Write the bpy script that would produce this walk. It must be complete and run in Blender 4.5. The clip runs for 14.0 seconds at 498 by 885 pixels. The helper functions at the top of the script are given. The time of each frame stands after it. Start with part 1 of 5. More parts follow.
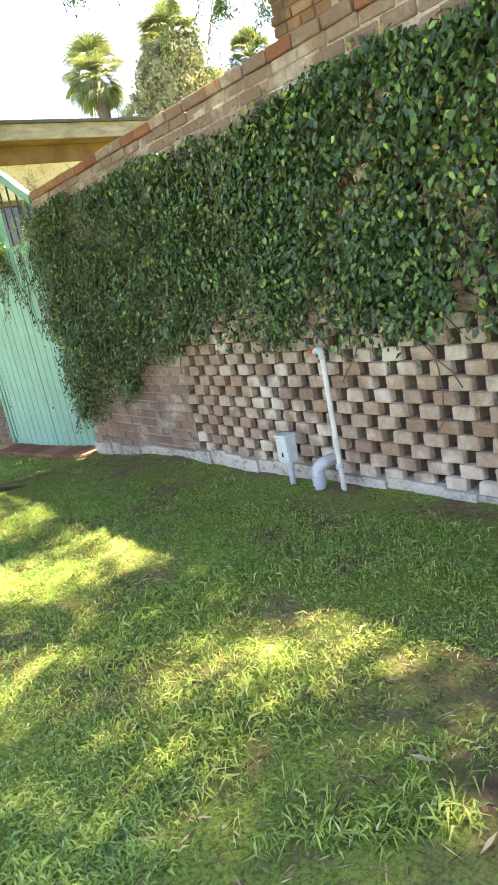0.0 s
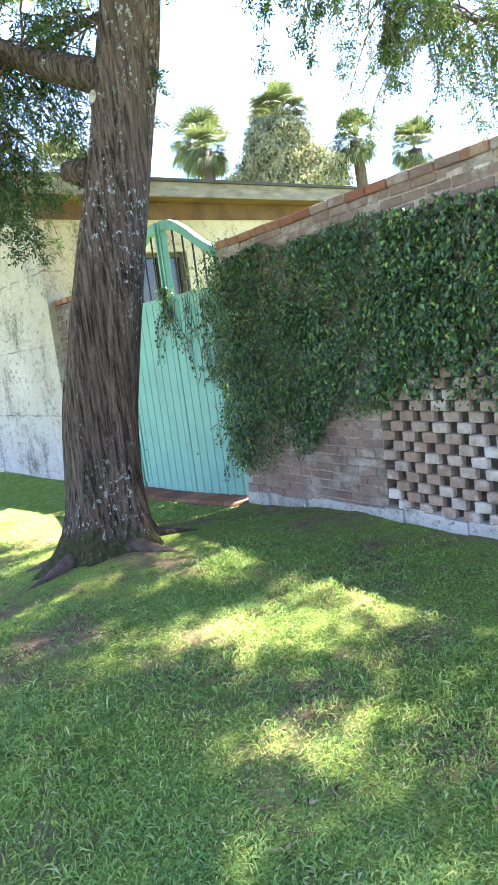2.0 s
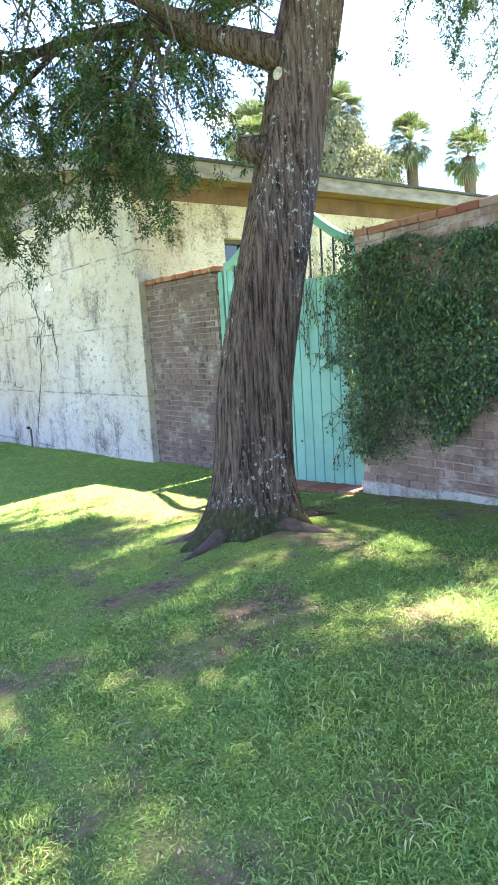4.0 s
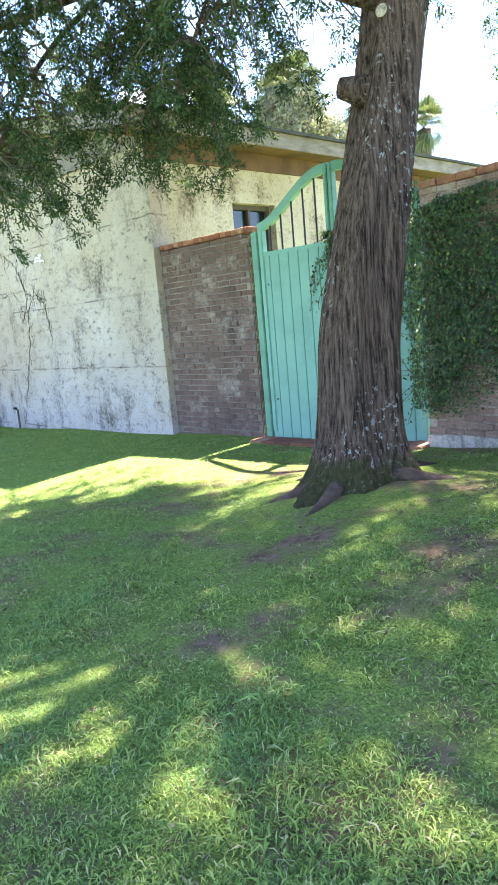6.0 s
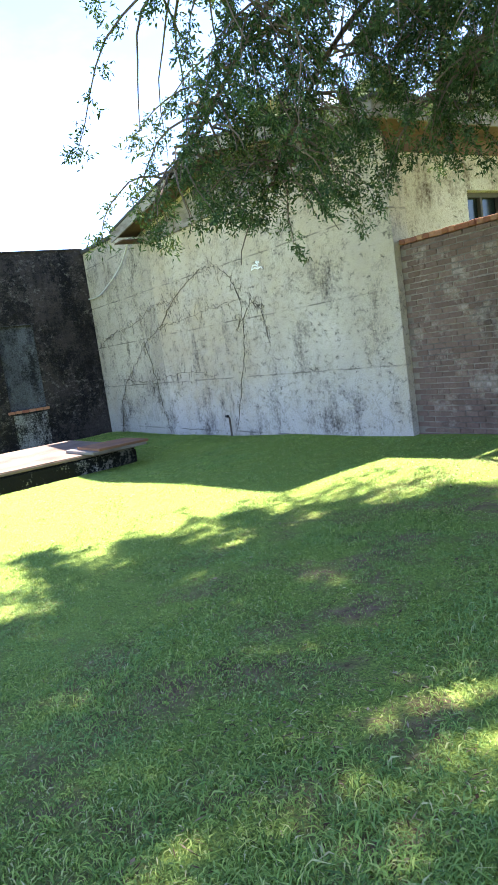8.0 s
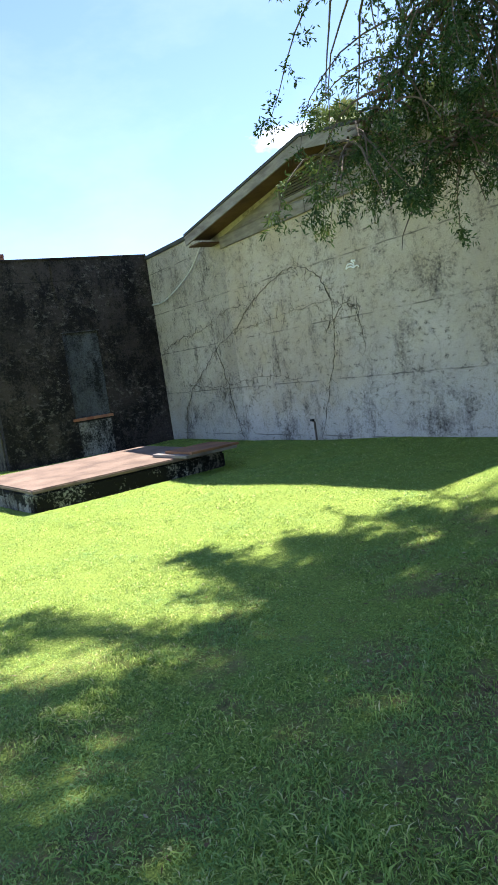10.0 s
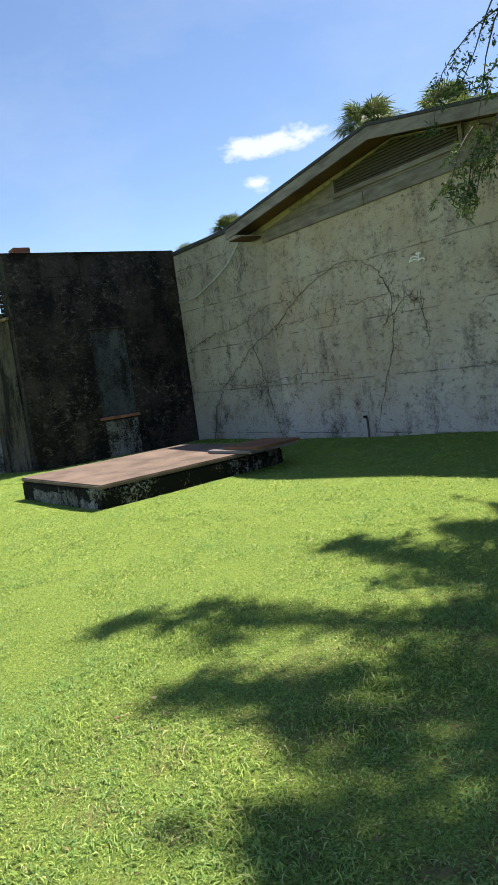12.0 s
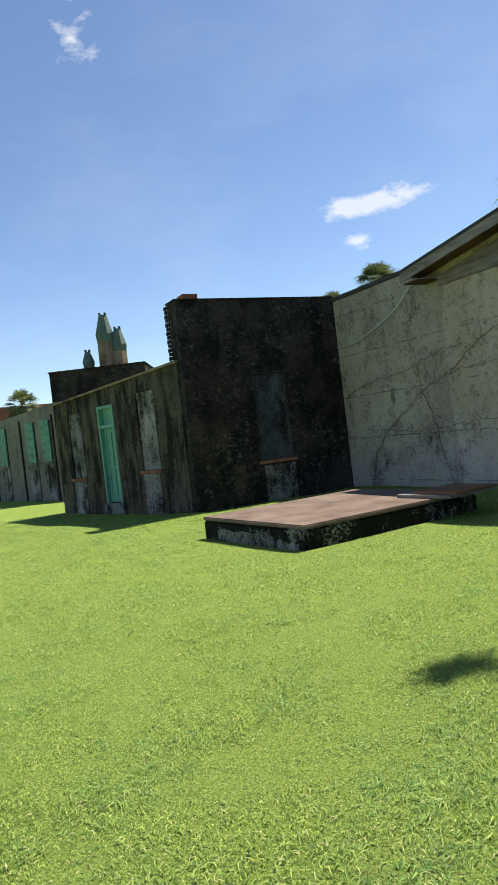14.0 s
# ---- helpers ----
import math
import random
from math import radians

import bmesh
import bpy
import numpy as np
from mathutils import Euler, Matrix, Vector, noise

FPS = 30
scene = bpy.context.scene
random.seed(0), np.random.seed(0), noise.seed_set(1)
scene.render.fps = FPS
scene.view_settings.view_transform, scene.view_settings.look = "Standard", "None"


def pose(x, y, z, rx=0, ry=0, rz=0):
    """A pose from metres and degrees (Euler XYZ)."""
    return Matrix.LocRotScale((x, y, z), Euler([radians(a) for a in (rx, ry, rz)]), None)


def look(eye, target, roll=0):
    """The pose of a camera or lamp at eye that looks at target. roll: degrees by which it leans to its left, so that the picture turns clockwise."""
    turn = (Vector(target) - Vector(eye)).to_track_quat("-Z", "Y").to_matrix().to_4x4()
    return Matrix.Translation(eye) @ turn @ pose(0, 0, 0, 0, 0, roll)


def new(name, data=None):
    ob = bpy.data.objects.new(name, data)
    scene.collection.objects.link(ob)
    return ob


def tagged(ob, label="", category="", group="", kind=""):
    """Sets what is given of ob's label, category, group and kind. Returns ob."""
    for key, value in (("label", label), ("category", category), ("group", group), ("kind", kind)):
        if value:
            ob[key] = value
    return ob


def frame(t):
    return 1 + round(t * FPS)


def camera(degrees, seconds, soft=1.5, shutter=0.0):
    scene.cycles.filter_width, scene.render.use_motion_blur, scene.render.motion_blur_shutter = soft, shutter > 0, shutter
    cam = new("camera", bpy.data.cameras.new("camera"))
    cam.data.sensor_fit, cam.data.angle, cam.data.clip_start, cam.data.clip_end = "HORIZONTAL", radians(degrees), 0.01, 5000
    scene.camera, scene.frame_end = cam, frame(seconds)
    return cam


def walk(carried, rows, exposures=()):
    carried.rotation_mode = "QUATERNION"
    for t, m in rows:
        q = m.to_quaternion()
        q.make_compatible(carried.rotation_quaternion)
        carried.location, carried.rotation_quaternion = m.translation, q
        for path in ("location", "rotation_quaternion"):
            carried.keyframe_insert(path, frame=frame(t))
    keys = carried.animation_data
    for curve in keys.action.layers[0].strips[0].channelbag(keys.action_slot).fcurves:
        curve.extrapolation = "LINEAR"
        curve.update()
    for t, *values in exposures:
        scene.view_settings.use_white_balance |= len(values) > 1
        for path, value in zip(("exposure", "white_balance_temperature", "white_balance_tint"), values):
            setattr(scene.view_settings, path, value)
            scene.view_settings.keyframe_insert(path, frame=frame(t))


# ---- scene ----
cam = camera(39.4, 14.0)
PATH = [
    (0, (10.685, -3.317, 1.638), (9.19, -2.078, 1.159), -11.8),
    (0.5, (10.485, -3.461, 1.679), (8.997, -2.181, 1.294), -9.8),
    (1, (10.299, -3.718, 1.698), (8.846, -2.378, 1.395), -6.3),
    (1.5, (10.118, -3.941, 1.69), (8.622, -2.645, 1.408), -6.7),
    (2, (9.866, -4.154, 1.723), (8.288, -2.958, 1.442), -7.5),
    (2.5, (9.686, -4.445, 1.73), (8.081, -3.302, 1.384), -4.6),
    (3, (9.485, -4.637, 1.713), (7.902, -3.461, 1.382), -3.9),
    (3.5, (9.267, -4.85, 1.734), (7.685, -3.664, 1.434), -4.3),
    (3.7, (9.207, -4.962, 1.732), (7.622, -3.777, 1.446), -3.8),
    (5.8, (8.258, -6.086, 1.552), (6.852, -4.708, 1.202), -4.5),
    (6, (8.112, -6.141, 1.565), (6.679, -4.79, 1.218), -5.1),
    (6.5, (7.84, -6.347, 1.562), (6.354, -5.051, 1.231), -5.3),
    (7, (7.567, -6.631, 1.573), (6.028, -5.392, 1.259), -5.1),
    (7.5, (7.23, -6.858, 1.556), (5.587, -5.754, 1.268), -7.2),
    (7.7, (7.112, -6.959, 1.553), (5.443, -5.894, 1.274), -8.1),
    (9.8, (5.999, -8.016, 1.518), (4.31, -6.97, 1.288), -7.3),
    (10, (5.896, -8.138, 1.502), (4.199, -7.103, 1.279), -8.1),
    (10.5, (5.546, -8.441, 1.483), (3.783, -7.534, 1.221), -10.5),
    (11, (5.301, -8.794, 1.476), (3.537, -7.899, 1.181), -10.1),
    (11.5, (5.007, -9.044, 1.454), (3.301, -8.037, 1.178), -8.7),
    (12, (4.748, -9.32, 1.449), (3.102, -8.204, 1.24), -7.7),
    (12.5, (4.477, -9.621, 1.445), (2.87, -8.441, 1.288), -7.2),
    (13, (4.157, -9.87, 1.423), (2.497, -8.764, 1.274), -8.5),
    (13.5, (3.92, -10.173, 1.403), (2.215, -9.134, 1.274), -7.7),
    (14, (3.67, -10.514, 1.436), (1.887, -9.61, 1.412), -6.7),
]
walk(cam, [(t, look(eye, target, roll)) for t, eye, target, roll in PATH],
     exposures=[(0.0, 3.75, 9000, 20), (0.5, 3.7, 7300, 20), (1.0, 3.6, 6700, 20), (3.7, 3.65, 6500, 20), (6.0, 3.5, 6500, 21), (7.5, 3.1, 6600, 19), (9.8, 2.2, 6700, 15), (11.0, 1.5, 6800, 12), (12.5, 1.2, 7000, 11), (14.0, 1.02, 7000, 10)])

# ---- light: clear summer sky, high sun behind the long wall ----
SUN = Vector((-0.053, 0.46, 0.885)).normalized()
world = bpy.data.worlds.new("sky")
scene.world = world
world.use_nodes = True
wn, wl = world.node_tree.nodes, world.node_tree.links
wn.clear()
sky = wn.new("ShaderNodeTexSky")
sky.sky_type, sky.sun_disc = "NISHITA", False
sky.sun_elevation = math.asin(SUN.z)
sky.sun_rotation = math.atan2(SUN.x, SUN.y)
sky.air_density, sky.dust_density, sky.ozone_density = 0.8, 0.10, 4.5
wcoord = wn.new("ShaderNodeTexCoord")


def sky_node(kind, op=""):
    n = wn.new("ShaderNode" + kind)
    if op:
        n.operation = op
    return n


def sky_noise(scale, detail, stretch):
    m, n = sky_node("Mapping"), sky_node("TexNoise")
    m.inputs["Scale"].default_value = stretch
    n.inputs["Scale"].default_value, n.inputs["Detail"].default_value, n.inputs["Roughness"].default_value = scale, detail, 0.62
    wl.new(wcoord.outputs["Generated"], m.inputs["Vector"])
    wl.new(m.outputs["Vector"], n.inputs["Vector"])
    return n.outputs["Fac"]


def sky_range(value, a, b, c, d):
    n = sky_node("MapRange")
    for k, v in enumerate((a, b, c, d)):
        n.inputs[k + 1].default_value = v
    wl.new(value, n.inputs[0])
    return n.outputs[0]


def cloud(way, stretch, ragged):
    """A small fair-weather cloud in one part of the sky."""
    a, b, c, e = sky_node("VectorMath", "SUBTRACT"), sky_node("VectorMath", "MULTIPLY"), sky_node("VectorMath", "LENGTH"), sky_node("Math", "ADD")
    a.inputs[1].default_value, b.inputs[1].default_value = way, stretch
    wl.new(wcoord.outputs["Generated"], a.inputs[0])
    wl.new(a.outputs[0], b.inputs[0])
    wl.new(b.outputs[0], c.inputs[0])
    wl.new(c.outputs["Value"], e.inputs[0])
    wl.new(ragged, e.inputs[1])
    return sky_range(e.outputs[0], 1.0, 0.2, 0.0, 0.75)


ragged = sky_range(sky_noise(16, 8, (1, 1, 1.8)), 0.3, 0.7, 1.0, -0.9)
veil = sky_range(sky_noise(2.6, 7, (1, 1, 2.2)), 0.46, 0.85, 0.0, 0.16)
cover = veil
for way, stretch in (((-0.75, 0.597, 0.287), (15, 15, 82)), ((-0.769, 0.59, 0.245), (34, 34, 95)), ((-0.829, 0.244, 0.502), (30, 30, 40)), ((-0.705, 0.65, 0.294), (24, 24, 70))):
    top = sky_node("Math", "MAXIMUM")
    wl.new(cover, top.inputs[0])
    wl.new(cloud(way, stretch, ragged), top.inputs[1])
    cover = top.outputs[0]
wmix = wn.new("ShaderNodeMix")
wmix.data_type = "RGBA"
wmix.inputs["B"].default_value = (5.2, 5.6, 6.2, 1)
wback = wn.new("ShaderNodeBackground")
wback.inputs["Strength"].default_value = 0.089
wout = wn.new("ShaderNodeOutputWorld")
wl.new(cover, wmix.inputs["Factor"])
wl.new(sky.outputs["Color"], wmix.inputs["A"])
wl.new(wmix.outputs["Result"], wback.inputs["Color"])
wl.new(wback.outputs["Background"], wout.inputs["Surface"])
sun = new("sun", bpy.data.lights.new("sun", "SUN"))
sun.data.energy, sun.data.angle, sun.data.color = 4.5, radians(0.8), (1.0, 0.95, 0.86)
sun.matrix_world = look((0, 0, 20), Vector((0, 0, 20)) - SUN)


# ---- materials ----
def shader(name, rough=0.9, spec=0.3):
    m = bpy.data.materials.new(name)
    m.use_nodes = True
    nt = m.node_tree
    b = nt.nodes["Principled BSDF"]
    b.inputs["Roughness"].default_value = rough
    b.inputs["Specular IOR Level"].default_value = spec
    return m, nt, b


def noise_node(nt, scale, stretch=(1, 1, 1), detail=6, rough=0.6, offset=0.0):
    co = nt.nodes.new("ShaderNodeNewGeometry")
    mp = nt.nodes.new("ShaderNodeMapping")
    mp.inputs["Scale"].default_value = stretch
    mp.inputs["Location"].default_value = (offset, offset * 0.7, offset * 1.3)
    nz = nt.nodes.new("ShaderNodeTexNoise")
    nz.inputs["Scale"].default_value, nz.inputs["Detail"].default_value = scale, detail
    nz.inputs["Roughness"].default_value = rough
    nt.links.new(co.outputs["Position"], mp.inputs["Vector"])
    nt.links.new(mp.outputs["Vector"], nz.inputs["Vector"])
    return nz.outputs["Fac"]


def ramp(nt, fac, lo, hi):
    r = nt.nodes.new("ShaderNodeMapRange")
    r.inputs["From Min"].default_value, r.inputs["From Max"].default_value = lo, hi
    nt.links.new(fac, r.inputs["Value"])
    return r.outputs["Result"]


def math_node(nt, op, a, b):
    n = nt.nodes.new("ShaderNodeMath")
    n.operation = op
    for i, v in enumerate((a, b)):
        if isinstance(v, (int, float)):
            n.inputs[i].default_value = v
        else:
            nt.links.new(v, n.inputs[i])
    return n.outputs[0]


def mix(nt, fac, a, b):
    n = nt.nodes.new("ShaderNodeMix")
    n.data_type = "RGBA"
    for sock, v in (("Factor", fac), ("A", a), ("B", b)):
        if isinstance(v, tuple):
            n.inputs[sock].default_value = (*v, 1)
        elif isinstance(v, (int, float)):
            n.inputs[sock].default_value = v
        else:
            nt.links.new(v, n.inputs[sock])
    return n.outputs["Result"]


def bump(nt, b, height, strength=0.5, distance=0.02):
    n = nt.nodes.new("ShaderNodeBump")
    n.inputs["Strength"].default_value, n.inputs["Distance"].default_value = strength, distance
    nt.links.new(height, n.inputs["Height"])
    nt.links.new(n.outputs["Normal"], b.inputs["Normal"])


def height_above(nt, lo, hi):
    co = nt.nodes.new("ShaderNodeNewGeometry")
    sp = nt.nodes.new("ShaderNodeSeparateXYZ")
    nt.links.new(co.outputs["Position"], sp.inputs[0])
    return ramp(nt, sp.outputs["Z"], lo, hi)


def two_tone(name, c1, c2, scale=3.0, fine=40.0, rough=0.85, spec=0.3, relief=0.4, dist=0.01, stretch=(1, 1, 1), lo=0.35, hi=0.65):
    m, nt, b = shader(name, rough, spec)
    big = ramp(nt, noise_node(nt, scale, stretch), lo, hi)
    small = noise_node(nt, fine, stretch, 5)
    col = mix(nt, big, c1, c2)
    col = mix(nt, ramp(nt, small, 0.3, 0.75), col, mix(nt, 0.45, col, c2))
    nt.links.new(col, b.inputs["Base Color"])
    bump(nt, b, math_node(nt, "ADD", small, big), relief, dist)
    return m


def stained(name, base, light, dark, streaks=0.5, lo=0.48, hi=0.66, warm=None, seams=False, low=None, flakes=None):
    """Old render: mottled base, pale worn spots, dark mould in blotches and vertical runs."""
    m, nt, b = shader(name, 0.95, 0.15)
    col = mix(nt, ramp(nt, noise_node(nt, 0.7, offset=3), 0.35, 0.65), base, light)
    if warm:
        col = mix(nt, ramp(nt, noise_node(nt, 0.45, offset=11), 0.42, 0.6), col, warm)
    fine = noise_node(nt, 22, detail=9, rough=0.7)
    if low:
        ragged = math_node(nt, "SUBTRACT", height_above(nt, 2.6, 0.0), math_node(nt, "MULTIPLY", noise_node(nt, 1.1, detail=10, rough=0.75, offset=41), 1.8))
        col = mix(nt, math_node(nt, "MULTIPLY", ramp(nt, ragged, -0.35, 0.15), 0.75), col, low)
    col = mix(nt, ramp(nt, noise_node(nt, 60, detail=6, rough=0.75, offset=6), 0.42, 0.72), col, mix(nt, 0.55, col, dark))
    runs = noise_node(nt, 3.2, (1, 1, 0.22), 8, 0.65, 5)
    blot = noise_node(nt, 1.15, detail=10, rough=0.72, offset=21)
    d = math_node(nt, "ADD", math_node(nt, "MULTIPLY", runs, streaks), math_node(nt, "MULTIPLY", blot, 1 - streaks))
    d = math_node(nt, "ADD", d, math_node(nt, "MULTIPLY", math_node(nt, "SUBTRACT", fine, 0.5), 0.45))
    seam = 0.0
    if seams:
        geo = nt.nodes.new("ShaderNodeNewGeometry")
        sx = nt.nodes.new("ShaderNodeSeparateXYZ")
        nt.links.new(geo.outputs["Position"], sx.inputs[0])
        zz = math_node(nt, "ADD", sx.outputs["Z"], math_node(nt, "MULTIPLY", noise_node(nt, 1.6, detail=6, offset=17), 0.07))
        tri = math_node(nt, "PINGPONG", math_node(nt, "ADD", zz, 0.02), 0.53)
        seam = math_node(nt, "MULTIPLY", ramp(nt, tri, 0.018, 0.004), ramp(nt, noise_node(nt, 2.0, offset=23), 0.42, 0.56))
        vein = math_node(nt, "ABSOLUTE", math_node(nt, "SUBTRACT", noise_node(nt, 0.75, detail=7, rough=0.6, offset=29), 0.5), 0)
        seam = math_node(nt, "MAXIMUM", seam, math_node(nt, "MULTIPLY", ramp(nt, vein, 0.010, 0.002), 0.4))
        col = mix(nt, math_node(nt, "MULTIPLY", seam, 0.7), col, dark)
    col = mix(nt, ramp(nt, d, lo, hi), col, dark)
    pit = ramp(nt, noise_node(nt, 9, (1, 1, 1.6), 8, 0.75, 9), 0.57, 0.65)
    col = mix(nt, math_node(nt, "MULTIPLY", pit, 0.75), col, dark)
    if flakes:
        f = ramp(nt, noise_node(nt, 7, (1, 1, 1.4), 12, 0.8, 51), 0.53, 0.66)
        col = mix(nt, math_node(nt, "MULTIPLY", f, ramp(nt, noise_node(nt, 0.8, detail=4, offset=57), 0.38, 0.58)), col, flakes)
    nt.links.new(col, b.inputs["Base Color"])
    h = math_node(nt, "ADD", math_node(nt, "MULTIPLY", fine, 0.6), noise_node(nt, 3.5, offset=2))
    bump(nt, b, math_node(nt, "SUBTRACT", h, math_node(nt, "MULTIPLY", pit, 0.25)), 0.8, 0.03)
    return m


def brick_mat(name, reds, wash, amount, dirt=(0.06, 0.05, 0.045)):
    """Fired brick, varied from piece to piece, under worn limewash and grime."""
    m, nt, b = shader(name, 0.92, 0.2)
    info = nt.nodes.new("ShaderNodeObjectInfo")
    geo = nt.nodes.new("ShaderNodeNewGeometry")
    rnd = math_node(nt, "FRACT", math_node(nt, "ADD", info.outputs["Random"], geo.outputs["Random Per Island"]), 0)
    cr = nt.nodes.new("ShaderNodeValToRGB")
    el = cr.color_ramp.elements
    el[0].color, el[1].color = (*reds[0], 1), (*reds[2], 1)
    el.new(0.5).color = (*reds[1], 1)
    nt.links.new(rnd, cr.inputs["Fac"])
    col = mix(nt, ramp(nt, noise_node(nt, 28, detail=8), 0.3, 0.8), cr.outputs["Color"], mix(nt, 0.5, cr.outputs["Color"], (0.12, 0.07, 0.05)))
    w = math_node(nt, "ADD", noise_node(nt, 2.2, detail=9, rough=0.7, offset=7), math_node(nt, "MULTIPLY", rnd, 0.05))
    w = ramp(nt, w, 0.72 - amount * 0.4, 0.88 - amount * 0.4)
    col = mix(nt, w, col, wash)
    g = ramp(nt, noise_node(nt, 1.3, (1, 1, 0.5), 9, 0.75, 31), 0.54, 0.72)
    col = mix(nt, math_node(nt, "MULTIPLY", g, 0.75), col, dirt)
    nt.links.new(col, b.inputs["Base Color"])
    bump(nt, b, noise_node(nt, 26, detail=9, rough=0.75), 1.0, 0.03)
    return m


def leaf_mat(name, ramp_colors, rough=0.45, spec=0.4, trans=0.25, patch=None):
    m, nt, b = shader(name, rough, spec)
    geo = nt.nodes.new("ShaderNodeNewGeometry")
    cr = nt.nodes.new("ShaderNodeValToRGB")
    el = cr.color_ramp.elements
    el[0].color, el[0].position = (*ramp_colors[0][1], 1), ramp_colors[0][0]
    el[1].color, el[1].position = (*ramp_colors[-1][1], 1), ramp_colors[-1][0]
    for p, c in ramp_colors[1:-1]:
        el.new(p).color = (*c, 1)
    nt.links.new(geo.outputs["Random Per Island"], cr.inputs["Fac"])
    col = cr.outputs["Color"]
    if patch:
        col = mix(nt, math_node(nt, "MULTIPLY", ramp(nt, noise_node(nt, patch[1], detail=5), 0.45, 0.68), patch[2]), col, patch[0])
    nt.links.new(col, b.inputs["Base Color"])
    tr = nt.nodes.new("ShaderNodeBsdfTranslucent")
    nt.links.new(mix(nt, 0.5, col, (0.16, 0.24, 0.03)), tr.inputs["Color"])
    ms = nt.nodes.new("ShaderNodeMixShader")
    ms.inputs["Fac"].default_value = trans
    nt.links.new(b.outputs[0], ms.inputs[1])
    nt.links.new(tr.outputs[0], ms.inputs[2])
    nt.links.new(ms.outputs[0], nt.nodes["Material Output"].inputs["Surface"])
    return m


def plain(name, c, rough=0.6, metal=0.0, spec=0.4, wear=None, scale=9.0):
    m, nt, b = shader(name, rough, spec)
    b.inputs["Metallic"].default_value = metal
    wear = wear or tuple(v * 0.6 for v in c)
    col = mix(nt, ramp(nt, noise_node(nt, scale, detail=8, rough=0.7), 0.45, 0.75), c, wear)
    nt.links.new(col, b.inputs["Base Color"])
    bump(nt, b, noise_node(nt, 60, detail=5), 0.25, 0.004)
    return m


def soil_mat():
    m, nt, b = shader("soil_and_short_turf", 1.0, 0.05)
    dirt = mix(nt, ramp(nt, noise_node(nt, 14, detail=9), 0.3, 0.7), (0.11, 0.072, 0.048), (0.29, 0.19, 0.125))
    turf = mix(nt, ramp(nt, noise_node(nt, 75, detail=8, rough=0.75), 0.36, 0.64), (0.06, 0.10, 0.025), (0.29, 0.39, 0.085))
    cover = ramp(nt, noise_node(nt, 1.7, detail=8, rough=0.65, offset=4), 0.36, 0.52)
    geo = nt.nodes.new("ShaderNodeNewGeometry")
    sx = nt.nodes.new("ShaderNodeSeparateXYZ")
    nt.links.new(geo.outputs["Position"], sx.inputs[0])
    cover = math_node(nt, "MAXIMUM", cover, ramp(nt, sx.outputs["X"], 3.6, 1.4))
    nt.links.new(mix(nt, cover, dirt, turf), b.inputs["Base Color"])
    bump(nt, b, noise_node(nt, 40, detail=9, rough=0.75), 0.9, 0.03)
    return m


SOIL = soil_mat()
GABLE = stained("weathered_grey_render", (0.44, 0.38, 0.31), (0.56, 0.50, 0.425), (0.07, 0.06, 0.053), 0.42, 0.515, 0.67, warm=(0.47, 0.39, 0.285), seams=True, low=(0.52, 0.49, 0.465))
LINKWALL = stained("blackened_grey_render", (0.36, 0.31, 0.25), (0.48, 0.43, 0.36), (0.045, 0.04, 0.036), 0.4, 0.515, 0.66, seams=True, low=(0.42, 0.41, 0.39))
SIDE = stained("yellowed_render", (0.45, 0.385, 0.285), (0.57, 0.51, 0.41), (0.10, 0.07, 0.045), 0.4, 0.50, 0.66)
BLACKWALL = stained("mould_black_render", (0.028, 0.023, 0.021), (0.062, 0.050, 0.044), (0.009, 0.008, 0.008), 0.3, 0.45, 0.56, seams=True, flakes=(0.15, 0.138, 0.122))
PANEL = stained("blue_grey_window_filling", (0.06, 0.066, 0.072), (0.12, 0.128, 0.135), (0.014, 0.014, 0.014), 0.4, 0.46, 0.60)
PALEPATCH = stained("pale_patch_render", (0.20, 0.195, 0.185), (0.34, 0.33, 0.31), (0.018, 0.016, 0.015), 0.4, 0.45, 0.57)
LOWWALL = stained("streaked_grey_render", (0.060, 0.052, 0.042), (0.145, 0.128, 0.10), (0.012, 0.011, 0.010), 0.72, 0.44, 0.56, warm=(0.11, 0.092, 0.058))
FARWALL = stained("far_grey_render", (0.16, 0.15, 0.13), (0.25, 0.24, 0.21), (0.03, 0.028, 0.026), 0.6, 0.52, 0.70)
WASHED = brick_mat("limewashed_brick", ((0.36, 0.22, 0.155), (0.45, 0.31, 0.23), (0.55, 0.42, 0.33)), (0.68, 0.58, 0.49), 0.55)
WORN = brick_mat("worn_wall_brick", ((0.25, 0.155, 0.12), (0.29, 0.19, 0.145), (0.34, 0.23, 0.18)), (0.50, 0.42, 0.35), 0.42)
WING = brick_mat("grimy_brick", ((0.145, 0.095, 0.080), (0.17, 0.113, 0.095), (0.20, 0.135, 0.110)), (0.36, 0.31, 0.275), 0.42, (0.045, 0.037, 0.033))
REDBRICK = brick_mat("red_brick", ((0.24, 0.085, 0.055), (0.33, 0.13, 0.075), (0.40, 0.20, 0.12)), (0.46, 0.36, 0.27), 0.28)
CHIMBRICK = brick_mat("brown_chimney_brick", ((0.18, 0.085, 0.052), (0.24, 0.12, 0.072), (0.29, 0.16, 0.10)), (0.36, 0.24, 0.16), 0.26)
MORTAR = stained("pale_mortar", (0.36, 0.28, 0.22), (0.46, 0.37, 0.30), (0.15, 0.11, 0.085), 0.3, 0.46, 0.62)
# Dirty mortar, darkened further to put the holes' shade into its colour
CELL = two_tone("dirty_shaded_cell_mortar", (0.26, 0.205, 0.155), (0.13, 0.10, 0.075), 6, 50)
